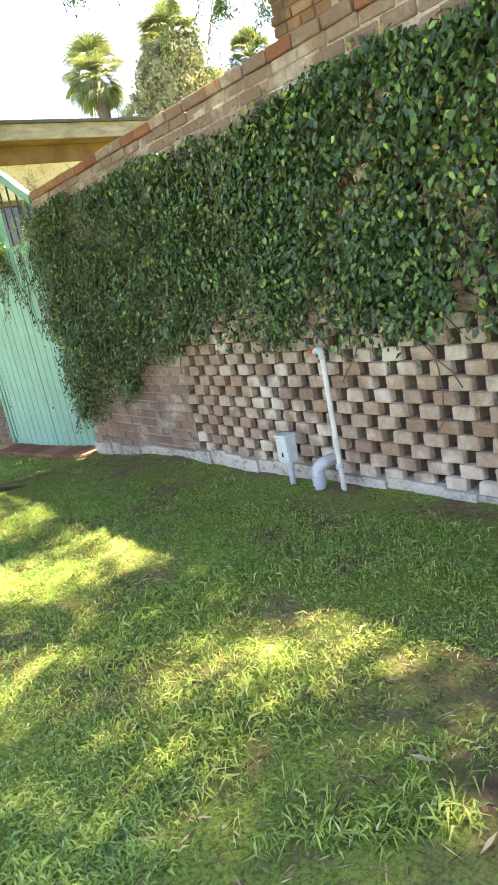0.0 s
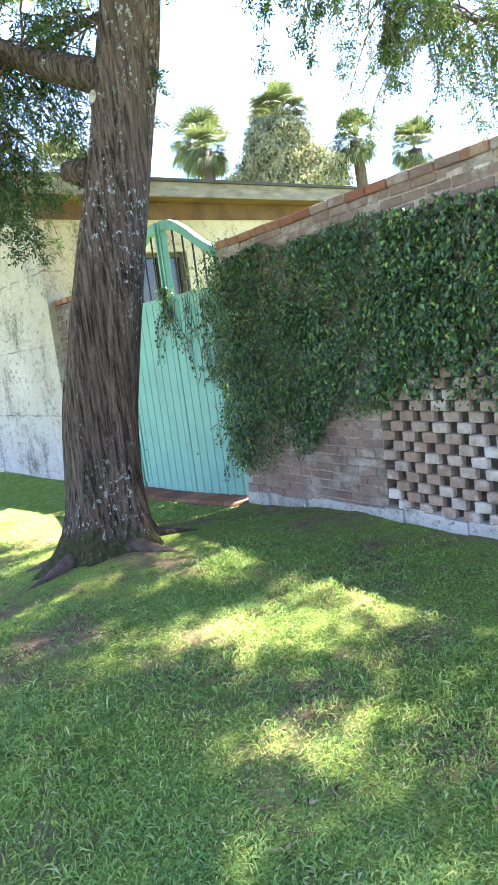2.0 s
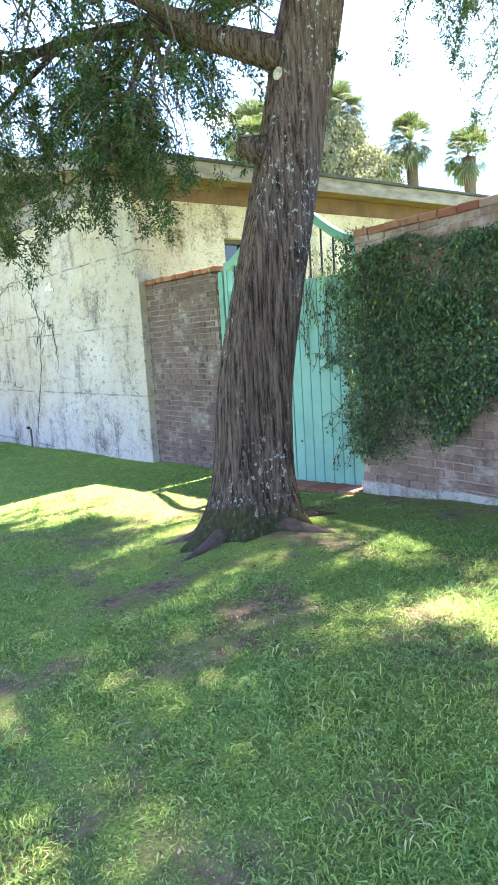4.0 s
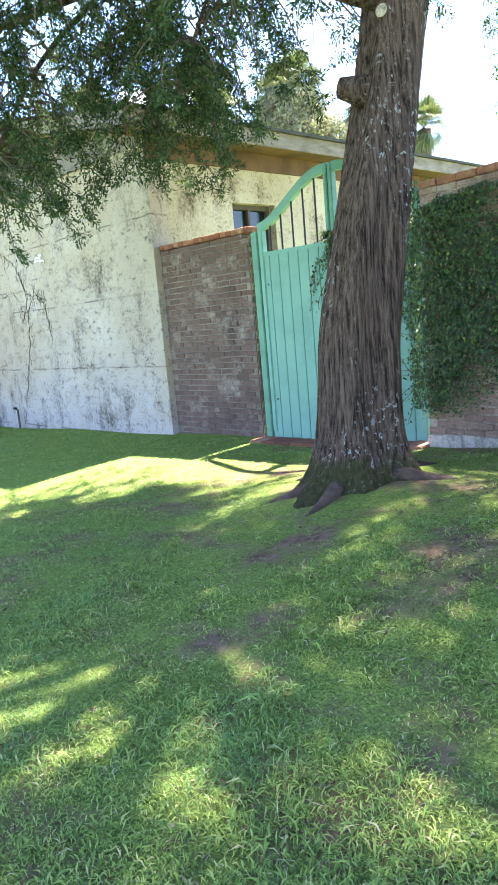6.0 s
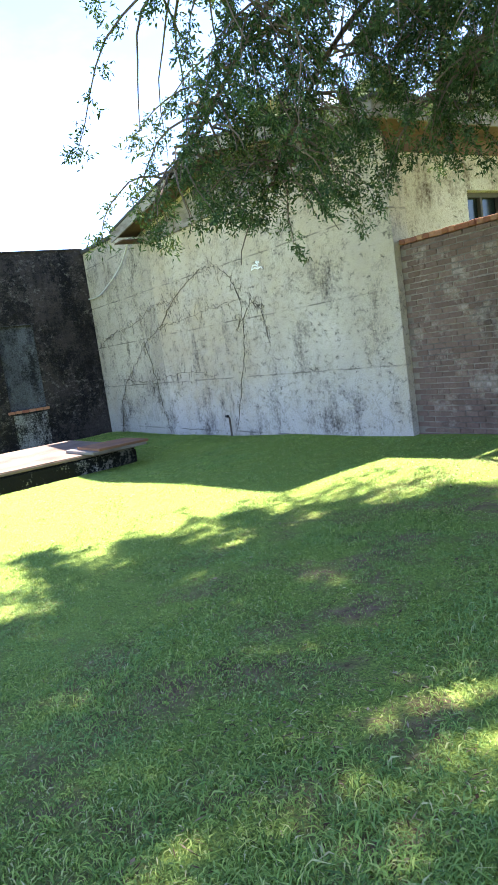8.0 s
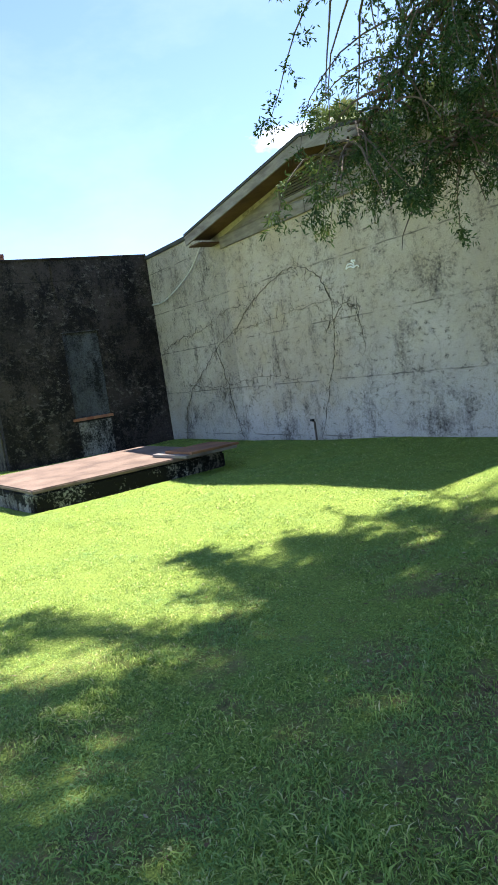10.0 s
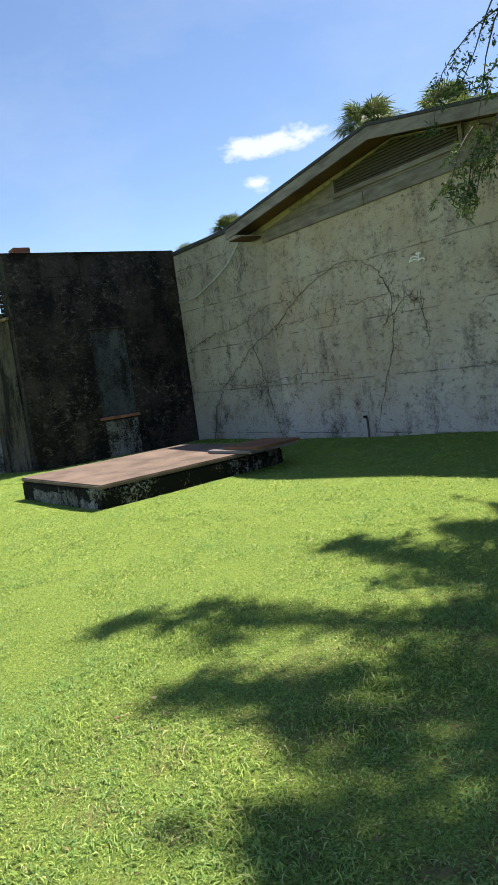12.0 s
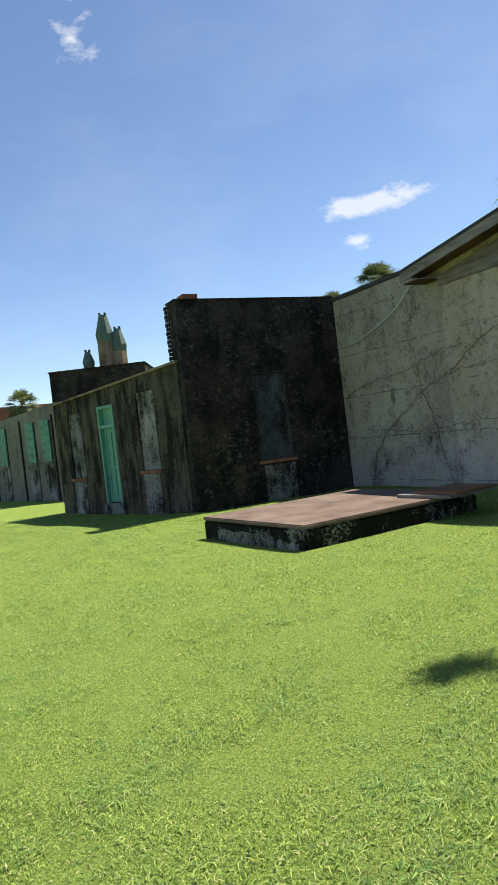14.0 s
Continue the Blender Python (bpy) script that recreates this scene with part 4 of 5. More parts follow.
# ---- pipes and box at the lattice ----
def build_services():
    b = thing("utility_box", "small pale grey utility box on a pipe by the wall", "utility box", m=WALLM)
    part("body", boxed(3.235, 3.345, -0.16, -0.08, 0.42, 0.585, 0.006), BOXGREY, b)
    part("lid", boxed(3.230, 3.350, -0.167, -0.075, 0.583, 0.600, 0.005), BOXGREY, b)
    part("latch", boxed(3.285, 3.297, -0.168, -0.16, 0.46, 0.49, 0.003), IRON, b)
    part("pipe", tube(bmesh.new(), [(3.29, -0.12, 0.1), (3.29, -0.12, 0.425)], 0.019, 10), PVC, b)
    part("collar", tube(bmesh.new(), [(3.29, -0.12, 0.385), (3.29, -0.12, 0.418)], 0.026, 10), PVC, b)
    p = thing("vent_pipe", "thick grey plastic pipe elbow entering the wall", "pipe", m=WALLM)
    part("riser", tube(bmesh.new(), [(3.56, -0.13, 0.1), (3.56, -0.13, 0.32)], 0.034, 14), PVC, p)
    part("collar", tube(bmesh.new(), [(3.56, -0.13, 0.30), (3.56, -0.13, 0.36)], 0.043, 14), PVC, p)
    part("elbow", tube(bmesh.new(), spline([(3.56, -0.13, 0.35), (3.562, -0.125, 0.40), (3.585, -0.09, 0.43), (3.60, -0.02, 0.435)], 5), 0.038, 14), PVC, p)
    s = thing("water_standpipe", "thin white plastic standpipe with a red tap handle", "standpipe", m=WALLM)
    part("pipe", tube(bmesh.new(), [(3.755, -0.12, 0.1), (3.735, -0.10, 0.6), (3.71, -0.07, 1.07)], 0.016, 10), CABLE, s)
    part("clip", tube(bmesh.new(), [(3.742, -0.11, 0.42), (3.741, -0.109, 0.45)], 0.023, 10), PVC, s)
    part("elbow", tube(bmesh.new(), spline([(3.71, -0.07, 1.06), (3.705, -0.07, 1.10), (3.68, -0.07, 1.11), (3.655, -0.07, 1.10)], 4), 0.021, 10), PVC, s)
    part("tap_handle", boxed(3.615, 3.655, -0.095, -0.05, 1.095, 1.12, 0.008), REDCAP, s, "red tap handle")


build_services()


# ---- ivy ----
LEAF_F = [(0, 1, 2, 5), (0, 5, 3, 4)]


def leaves(points, normals, sizes, rng, droop=0.5):
    """Folded leaf pieces: stalk end, tip and two sides, facing roughly along the normals and hanging down."""
    n = len(points)
    nr = normals + rng.normal(0, 0.6, (n, 3))
    nr /= np.linalg.norm(nr, axis=1, keepdims=True)
    down = np.stack([rng.normal(0, 0.75, n), rng.normal(0, 0.3, n), -np.full(n, droop * 2)], 1)
    t = down - nr * (down * nr).sum(1, keepdims=True)
    t /= np.linalg.norm(t, axis=1, keepdims=True)
    s = np.cross(nr, t)
    L = sizes[:, None]
    w = L * rng.uniform(0.24, 0.38, (n, 1))
    v = np.zeros((n, 6, 3))
    v[:, 0] = points
    v[:, 1] = points + t * L * 0.35 + s * w + nr * L * 0.10
    v[:, 2] = points + t * L * 0.75 + s * w * 0.7 + nr * L * 0.05
    v[:, 5] = points + t * L * 1.05 - nr * L * 0.06
    v[:, 3] = points + t * L * 0.75 - s * w * 0.7 + nr * L * 0.05
    v[:, 4] = points + t * L * 0.35 - s * w + nr * L * 0.10
    return v


def ivy_lower(u):
    return np.interp(u, [-0.1, 0.14, 0.9, 1.55, 2.1, 2.36, 3.2, 3.53, 4.2, 5.0, 8.6], [0.50, 0.52, 0.80, 1.02, 1.18, 1.28, 1.26, 1.14, 1.10, 1.10, 1.0])


def build_ivy():
    rng = np.random.default_rng(21)
    n = 185000
    u = rng.uniform(-0.12, 8.2, n)
    z = rng.uniform(0.35, 2.62, n)
    edge = 0.10 * fractal(u * 2.2, u * 0 + 1.0, 3) + 0.05 * rng.normal(0, 1, n)
    keep = z > ivy_lower(u) + edge
    keep &= z < np.interp(u, [0, 0.5, 1.6, 3, 8], [2.52, 2.54, 2.52, 2.47, 2.50]) + 0.05 * fractal(u * 2, u * 0, 9)
    dens = 0.92 + 0.55 * fractal(u * 2.9, z * 2.9, 5) - 0.45 * smooth01((ivy_lower(u) + 0.5 - z) / 0.5) - 0.10 * smooth01((u - 2.6) / 2)
    keep &= rng.uniform(0, 1, n) < np.clip(dens, 0.05, 1)
    u, z = u[keep], z[keep]
    m = len(u)
    size = np.interp(u, [0, 2.5, 5], [0.027, 0.030, 0.036]) * rng.uniform(0.5, 1.4, m)
    depth = -0.015 - np.abs(rng.normal(0, 0.05, m)) - 0.05 * np.clip(fractal(u * 1.6, z * 1.6, 8), 0, 1.5)
    pts = np.stack([u, depth, z], 1)
    v = leaves(pts, np.tile([[0, -1.0, 0.35]], (m, 1)), size, rng)
    root = thing("ivy", "dense dark green creeping ivy covering a brick wall", "ivy", kind="stuff", m=WALLM)
    lv = soup("foliage", v, LEAF_F, IVY, root)
    # stems and dry tendrils
    bm = bmesh.new()
    r = random.Random(5)
    for k in range(150):
        u0 = r.uniform(0, 6.5)
        z0 = float(ivy_lower(u0)) + r.uniform(-0.08, 0.9)
        p = Vector((u0, -0.02, z0))
        d = Vector((r.uniform(-1, 1), 0, r.uniform(-0.2, 1))).normalized()
        pts = [p.copy()]
        for _ in range(6):
            d = (d + Vector((r.uniform(-0.6, 0.6), 0, r.uniform(-0.4, 0.4)))).normalized()
            p = p + d * 0.09
            pts.append(Vector((p.x, -0.015 - r.uniform(0, 0.03), p.z)))
        tube(bm, pts, 0.0035, 4, False)
    part("stem", bm, TWIG, root, "bare brown ivy stems")
    # runners over the gate
    bm = bmesh.new()
    lp = []
    for k in range(26):
        x = 4.22 if k < 16 else 3.12
        p = Vector((x, 0.075, r.uniform(0.6, 2.4) if k < 16 else r.uniform(2.2, 2.45)))
        d = Vector((-1, 0, r.uniform(-0.8, 0.5))) if k < 16 else Vector((r.uniform(-0.5, 0.9), 0, -1))
        d.normalize()
        pts = [p.copy()]
        for _ in range(r.randrange(5, 12)):
            d = (d + Vector((r.uniform(-0.5, 0.5), 0, r.uniform(-0.5, 0.4)))).normalized()
            p = p + d * 0.085
            if p.z < 0.3 or p.x < 2.3:
                break
            pts.append(p.copy())
            for _ in range(3):
                lp.append((p.x + r.uniform(-0.03, 0.03), 0.07 - r.uniform(0, 0.015), p.z + r.uniform(-0.03, 0.03)))
        if len(pts) > 2:
            tube(bm, pts, 0.003, 4, False)
    for k in range(22):
        p = Vector((r.uniform(3.2, 4.2), 0.075, r.uniform(2.2, 2.42)))
        d = Vector((r.uniform(-0.5, 0.3), 0, -1)).normalized()
        pts = [p.copy()]
        for _ in range(int(r.uniform(3, 6) + 13 * max(0, p.x - 3.35))):
            d = (d + Vector((r.uniform(-0.35, 0.35), 0, r.uniform(-0.35, 0.1)))).normalized()
            p = p + d * 0.085
            if p.x < 3.1 or p.x > 4.22 or p.z < 0.4:
                break
            pts.append(p.copy())
            for _ in range(r.randrange(0, 4)):
                lp.append((p.x + r.uniform(-0.025, 0.025), 0.075 - r.uniform(0, 0.015), p.z + r.uniform(-0.04, 0.04)))
        if len(pts) > 2:
            tube(bm, pts, 0.003, 4, False)
    for k in range(600):
        a = abs(r.gauss(0, 1))
        lp.append((4.20 - a * 0.22, 0.05 - r.uniform(0, 0.03), min(2.75, 2.36 - r.uniform(0, 1) * max(0.1, 1.0 - a * 0.3) + r.uniform(-0.05, 0.3))))
    for k in range(260):
        lp.append((3.13 + r.gauss(0, 0.07), 0.05 - r.uniform(0, 0.03), 2.45 - r.uniform(0, 0.5) * r.random()))
    for k in range(220):
        lp.append((4.15 + r.gauss(0, 0.12), 0.05 - r.uniform(-0.1, 0.05), 2.62 + r.gauss(0, 0.07)))
    g = thing("gate_creeper", "thin creeper runners with small leaves on the gate", "creeper", kind="stuff")
    part("runner", bm, TWIG, g)
    pts = np.array(lp)
    v = leaves(pts, np.tile([[0, -1.0, 0.3]], (len(pts), 1)), rng.uniform(0.022, 0.045, len(pts)), rng)
    soup("foliage", v, LEAF_F, IVY, g)


build_ivy()


# ---- cedar ----
def noisy_trunk():
    bm = bmesh.new()
    path = spline([(4.76, -1.80, -0.15), (4.75, -1.79, 0.25), (4.75, -1.74, 1.0), (4.76, -1.68, 1.5), (4.85, -1.52, 2.4), (4.88, -1.35, 3.1), (4.90, -1.15, 3.9), (5.06, -0.95, 5.2), (5.1, -0.8, 7.0), (5.1, -0.7, 9.0)], 9)
    sides = 44
    rings = []
    for p in path:
        h = p.z
        r = 0.295 + 0.25 * math.exp(-max(h - 0.12, 0) / 0.20) - 0.035 * min(max(h - 1.6, 0), 2.0) - 0.045 * max(h - 4, 0)
        ring = []
        for k in range(sides):
            a = 2 * math.pi * k / sides
            lobes = 0.028 * math.sin(5 * a + h * 0.5) + 0.022 * math.sin(3 * a - h * 0.8 + 1) + 0.010 * math.sin(13 * a + h * 1.4)
            lobes += math.exp(-max(h - 0.15, 0) / 0.22) * (0.13 * max(0, math.sin(3 * a + 0.6)) ** 2 + 0.05 * math.sin(7 * a))
            f = 0.012 * noise.noise(Vector((math.cos(a) * 6, math.sin(a) * 6, h * 0.9)))
            ring.append(bm.verts.new(p + Vector((math.cos(a), math.sin(a), 0)) * max(0.04, r + lobes + f)))
        rings.append(ring)
    for a, b in zip(rings, rings[1:]):
        for k in range(sides):
            bm.faces.new((a[k], a[(k + 1) % sides], b[(k + 1) % sides], b[k]))
    return bm


BOUGHS = [
    # start, bends, tip
    [(4.9, -1.3, 3.85), (4.3, -1.50, 4.15), (3.4, -1.55, 4.55), (2.3, -1.9, 4.75), (0.9, -2.6, 4.6)],
    [(4.3, -1.5, 4.15), (3.6, -2.3, 4.7), (2.8, -3.2, 4.75), (2.0, -4.2, 4.3)],
    [(5.0, -1.1, 4.7), (3.8, -2.4, 5.6), (2.9, -3.5, 5.6), (2.3, -4.3, 5.1)],
    [(5.0, -1.1, 4.3), (3.8, -0.6, 4.9), (2.2, -0.9, 5.0), (0.9, -1.4, 4.6)],
    [(5.02, -1.1, 4.5), (4.7, 0.6, 5.6), (4.65, 2.3, 5.5), (5.1, 3.2, 4.95), (5.8, 3.9, 4.9)],
    [(5.05, -1.0, 4.9), (5.6, 0.6, 5.2), (5.2, 2.2, 5.2), (4.6, 3.4, 5.0)],
    [(5.05, -1.0, 5.1), (6.4, -0.6, 6.0), (7.8, -0.8, 6.1), (9.2, -0.9, 5.8)],
    [(5.05, -1.0, 5.4), (6.2, -2.2, 6.4), (7.4, -3.3, 6.8), (8.6, -4.4, 6.6)],
    [(5.05, -0.9, 5.8), (3.6, -2.5, 7.0), (2.7, -3.8, 7.0), (2.6, -4.4, 6.6)],
    [(5.08, -0.9, 6.0), (6.6, -0.4, 6.9), (8.2, -0.7, 7.0), (9.6, -1.2, 6.6)],
    [(5.08, -0.85, 6.4), (3.6, 0.4, 7.2), (2.2, 0.6, 7.1), (1.0, 0.2, 6.6)],
    [(5.08, -0.85, 6.8), (5.6, -2.6, 7.8), (5.5, -4.2, 7.8), (5.0, -5.4, 7.2)],
    [(5.1, -0.8, 7.4), (4.0, -2.0, 8.6), (3.2, -3.2, 8.7)],
    [(5.1, -0.8, 7.6), (6.2, 0.4, 8.7), (7.0, 1.4, 8.6)],
    [(2.3, -1.9, 4.75), (1.95, -2.5, 4.1), (1.7, -2.9, 3.4), (1.6, -3.1, 3.0)],
    [(3.0, -3.0, 4.72), (2.3, -3.5, 4.1), (1.6, -3.75, 3.5), (1.1, -3.9, 3.15)],
    [(2.6, -1.4, 4.9), (2.45, -1.6, 4.1), (2.4, -1.7, 3.5)],
    [(3.4, -1.55, 4.55), (3.3, -1.8, 4.0), (3.2, -1.9, 3.6)],
    [(5.1, -0.75, 8.2), (5.3, -1.6, 9.4), (5.5, -2.6, 9.5)],
]


CROWN_TIPS = [(0.0, -4.0, 6.5), (1.3, -4.3, 6.5), (0.0, -2.2, 6.5), (0.6, -1.3, 6.6), (0.75, -0.3, 6.5), (1.6, 0.3, 6.5), (2.3, 1.1, 6.6), (2.6, -4.8, 6.4), (3.5, -5.5, 6.6),
              (5.6, -5.6, 6.6), (8.0, -4.4, 6.8), (10.0, -3.2, 6.8), (11.0, -1.3, 6.7), (11.0, 0.6, 6.8), (9.0, 2.2, 6.8), (6.5, 2.6, 6.8), (4.2, 2.2, 6.8)]


def build_cedar():
    root = thing("cedar_tree", "large old cedar with furrowed lichened bark and drooping foliage", "tree")
    part("trunk", noisy_trunk(), BARK, root, "dark furrowed bark with pale lichen", smooth=True)
    for c, d, r, lab in (((4.70, -1.62, 3.20), Vector((-0.75, -0.45, 0.25)), 0.075, "sawn branch stub"), ((4.95, -1.42, 3.68), Vector((0.1, -0.9, 0.1)), 0.06, "pale sawn knot")):
        bm = tube(bmesh.new(), [Vector(c) - d * 0.22, Vector(c), Vector(c) + d * 0.05], [r * 1.7, r * 1.1, r * 0.95], 14)
        part("branch_stub", bm, BARK, root, lab, smooth=True)
        part("stub_face", tube(bmesh.new(), [Vector(c) + d * 0.051, Vector(c) + d * 0.056], [r * 0.8, r * 0.75], 12), SIDE, root, "pale sawn wood")
    for k in range(6):
        a = k * 0.9 + 0.3
        c0 = Vector((4.8, -1.87, 0.0))
        pts = [c0 + Vector((math.cos(a), math.sin(a), 0)) * d for d in (0.30, 0.5, 0.75, 1.0 + 0.2 * (k % 3))]
        for i, p in enumerate(pts):
            p.z = float(ground_z(p.x, p.y)) + (0.05, 0.0, -0.03, -0.10)[i]
        part("root", tube(bmesh.new(), spline(pts, 4), [0.066 - 0.0042 * i for i in range(13)], 10), ROOTBARK, root, "exposed reddish root", smooth=True)
    r = random.Random(12)
    twigs = bmesh.new()
    sprays = []
    for li, pts in enumerate(BOUGHS):
        path = spline(pts, 7)
        n = len(path)
        r0 = 0.022 if 14 <= li <= 17 else 0.13 if li == 0 else 0.06 if li in (1, 4) else 0.045
        rad = [r0 * (1 - 0.85 * i / (n - 1)) + 0.008 for i in range(n)]
        part("limb", tube(bmesh.new(), path, rad, 10), BARK, root, "dark spreading limb", smooth=True)
        start = 0.36 if li == 0 else 0.25 if 14 <= li <= 17 else 0.30
        for i in range(n):
            f = i / (n - 1)
            if f < start:
                continue
            for _ in range(3 if 14 <= li <= 17 else 4):
                p = path[i] + Vector((r.uniform(-0.15, 0.15), r.uniform(-0.15, 0.15), 0))
                out = Vector((r.gauss(0, 1), r.gauss(0, 1), r.uniform(-0.2, 0.9)))
                out.normalize()
                length = r.uniform(0.6, 1.4) if li in (0, 1, 3) else r.uniform(0.4, 0.8) if 14 <= li <= 17 else r.uniform(0.5, 1.1)
                seg = [p.copy()]
                d = out.copy()
                steps = 7
                for s in range(steps):
                    d = (d + Vector((r.uniform(-0.25, 0.25), r.uniform(-0.25, 0.25), -0.30))).normalized()
                    seg.append(seg[-1] + d * length * 1.35 / steps)
                tube(twigs, seg, [0.013 - 0.0014 * s for s in range(steps + 1)], 4, False)
                bare = r.random()
                for s in range(2, steps + 1):
                    for _ in range(0 if bare < 0.32 else 2 if s < steps else 5):
                        dd = (d * 0.6 + Vector((r.gauss(0, 0.6), r.gauss(0, 0.6), r.uniform(-0.9, 0.25)))).normalized()
                        sprays.append((*seg[s], *dd, r.uniform(0.12, 0.24)))
    part("twig", twigs, TWIG, root, "thin drooping twigs")["kind"] = "stuff"
    # each spray: a fan of short scaly twiglets
    sp = np.array(sprays)
    rng = np.random.default_rng(3)
    k = 25
    n = len(sp)
    base = np.repeat(sp[:, None, :3], k, 1)
    d = np.repeat(sp[:, None, 3:6], k, 1)
    L = np.repeat(sp[:, None, 6:7], k, 1)
    along = rng.uniform(0, 0.9, (n, k, 1))
    o = base + d * L * along + rng.normal(0, 0.022, (n, k, 3))
    dd = d * 0.7 + rng.normal(0, 0.7, (n, k, 3))
    dd /= np.linalg.norm(dd, axis=2, keepdims=True)
    sd = np.cross(dd, rng.normal(0, 1, (n, k, 3)))
    sd /= np.linalg.norm(sd, axis=2, keepdims=True)
    ll = L * rng.uniform(0.16, 0.36, (n, k, 1))
    ww = 0.0052 * rng.uniform(0.7, 1.5, (n, k, 1))
    v = np.stack([o - sd * ww * 0.5, o + dd * ll * 0.5 - sd * ww * 1.3, o + dd * ll, o + dd * ll * 0.5 + sd * ww * 1.3], 2).reshape(-1, 4, 3)
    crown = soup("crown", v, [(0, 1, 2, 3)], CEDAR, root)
    crown["label"] = "feathery dark green scale foliage"
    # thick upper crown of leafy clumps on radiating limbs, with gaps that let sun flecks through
    clumps = []
    for x, y, z in CROWN_TIPS:
        a, b = Vector((5.08, -0.85, z - 0.5)), Vector((x, y, z))
        path = spline([a, a.lerp(b, 0.5) + Vector((0, 0, 0.5)), b], 8)
        part("limb", tube(bmesh.new(), path, [0.075 - 0.0035 * i for i in range(len(path))], 8), BARK, root, "dark spreading limb", smooth=True)
        for i, p in enumerate(path[4:]):
            f = (i + 4) / (len(path) - 1)
            for _ in range(2):
                w = 0.95 * (1 - f) + 0.10
                clumps.append((p.x + r.gauss(0, 0.5) * w, p.y + r.gauss(0, 0.5) * w, p.z + r.gauss(0, 0.12), 0.17 + 0.30 * (1 - f)))
    for _ in range(1080):
        x, y = r.uniform(1.4, 11.8), r.uniform(-4.8, 4.2)
        e = ((x - 6.5) / 5.1) ** 2 + ((y + np.interp(x, [6.0, 9.0], [1.1, -0.1])) / 3.8) ** 2
        if e < 1 and r.random() < np.interp(x, [6.0, 8.6], [0.68, 0.80]):
            clumps.append((x, y, 6.7 + 2.3 * math.sqrt(max(0.0, 1 - e)) * r.uniform(0.05, 1), r.uniform(0.26, 0.48)))
    cl = np.array(clumps)
    k = 120
    m = len(cl) * k
    o = np.repeat(cl[:, :3], k, 0) + rng.normal(0, 0.5, (m, 3)) * np.repeat(cl[:, 3:], k, 0) * np.array([1, 1, 0.6])
    dd = rng.normal(0, 1, (m, 3)) + np.array([0, 0, -0.4])
    dd /= np.linalg.norm(dd, axis=1, keepdims=True)
    sd = np.cross(dd, rng.normal(0, 1, (m, 3)))
    sd /= np.linalg.norm(sd, axis=1, keepdims=True)
    ll, ww = rng.uniform(0.10, 0.24, (m, 1)), rng.uniform(0.012, 0.028, (m, 1))
    v = np.stack([o, o + dd * ll * 0.5 - sd * ww, o + dd * ll, o + dd * ll * 0.5 + sd * ww], 1)
    # brightened foliage colour, so more light reaches the shaded lawn than through CEDAR
    soup("upper_crown", v, [(0, 1, 2, 3)], BRIGHT_CROWN, root)


build_cedar()


# ---- palms and thicket behind the roofs ----
def frond_fan(rng, centre, radius, count, tilt_lo=-1.15, tilt_hi=1.25):
    pieces = []
    for _ in range(count):
        a, e = rng.uniform(0, 2 * math.pi), rng.uniform(tilt_lo, tilt_hi)
        d = np.array([math.cos(a) * math.cos(e), math.sin(a) * math.cos(e), math.sin(e)])
        s = np.cross(d, [0, 0, 1.0])
        s /= np.linalg.norm(s) + 1e-6
        up = np.cross(s, d)
        hub = centre + d * radius * 0.45
        for j in range(18):
            b = (j - 8.5) / 8.5 * 1.35
            q = d * math.cos(b) + s * math.sin(b)
            L = radius * 0.62 * (1 - 0.25 * abs(b)) * rng.uniform(0.85, 1.1)
            tip = hub + q * L + up * 0.05 * radius - np.array([0, 0, 1.0]) * L * 0.28
            mid = hub + q * L * 0.55 + up * 0.06 * radius
            w = np.cross(q, up) * 0.018 * radius
            pieces.append([hub, mid - w, tip, mid + w])
        w = s * 0.02 * radius
        pieces.append([centre - w, hub - w, hub + w, centre + w])
    return pieces


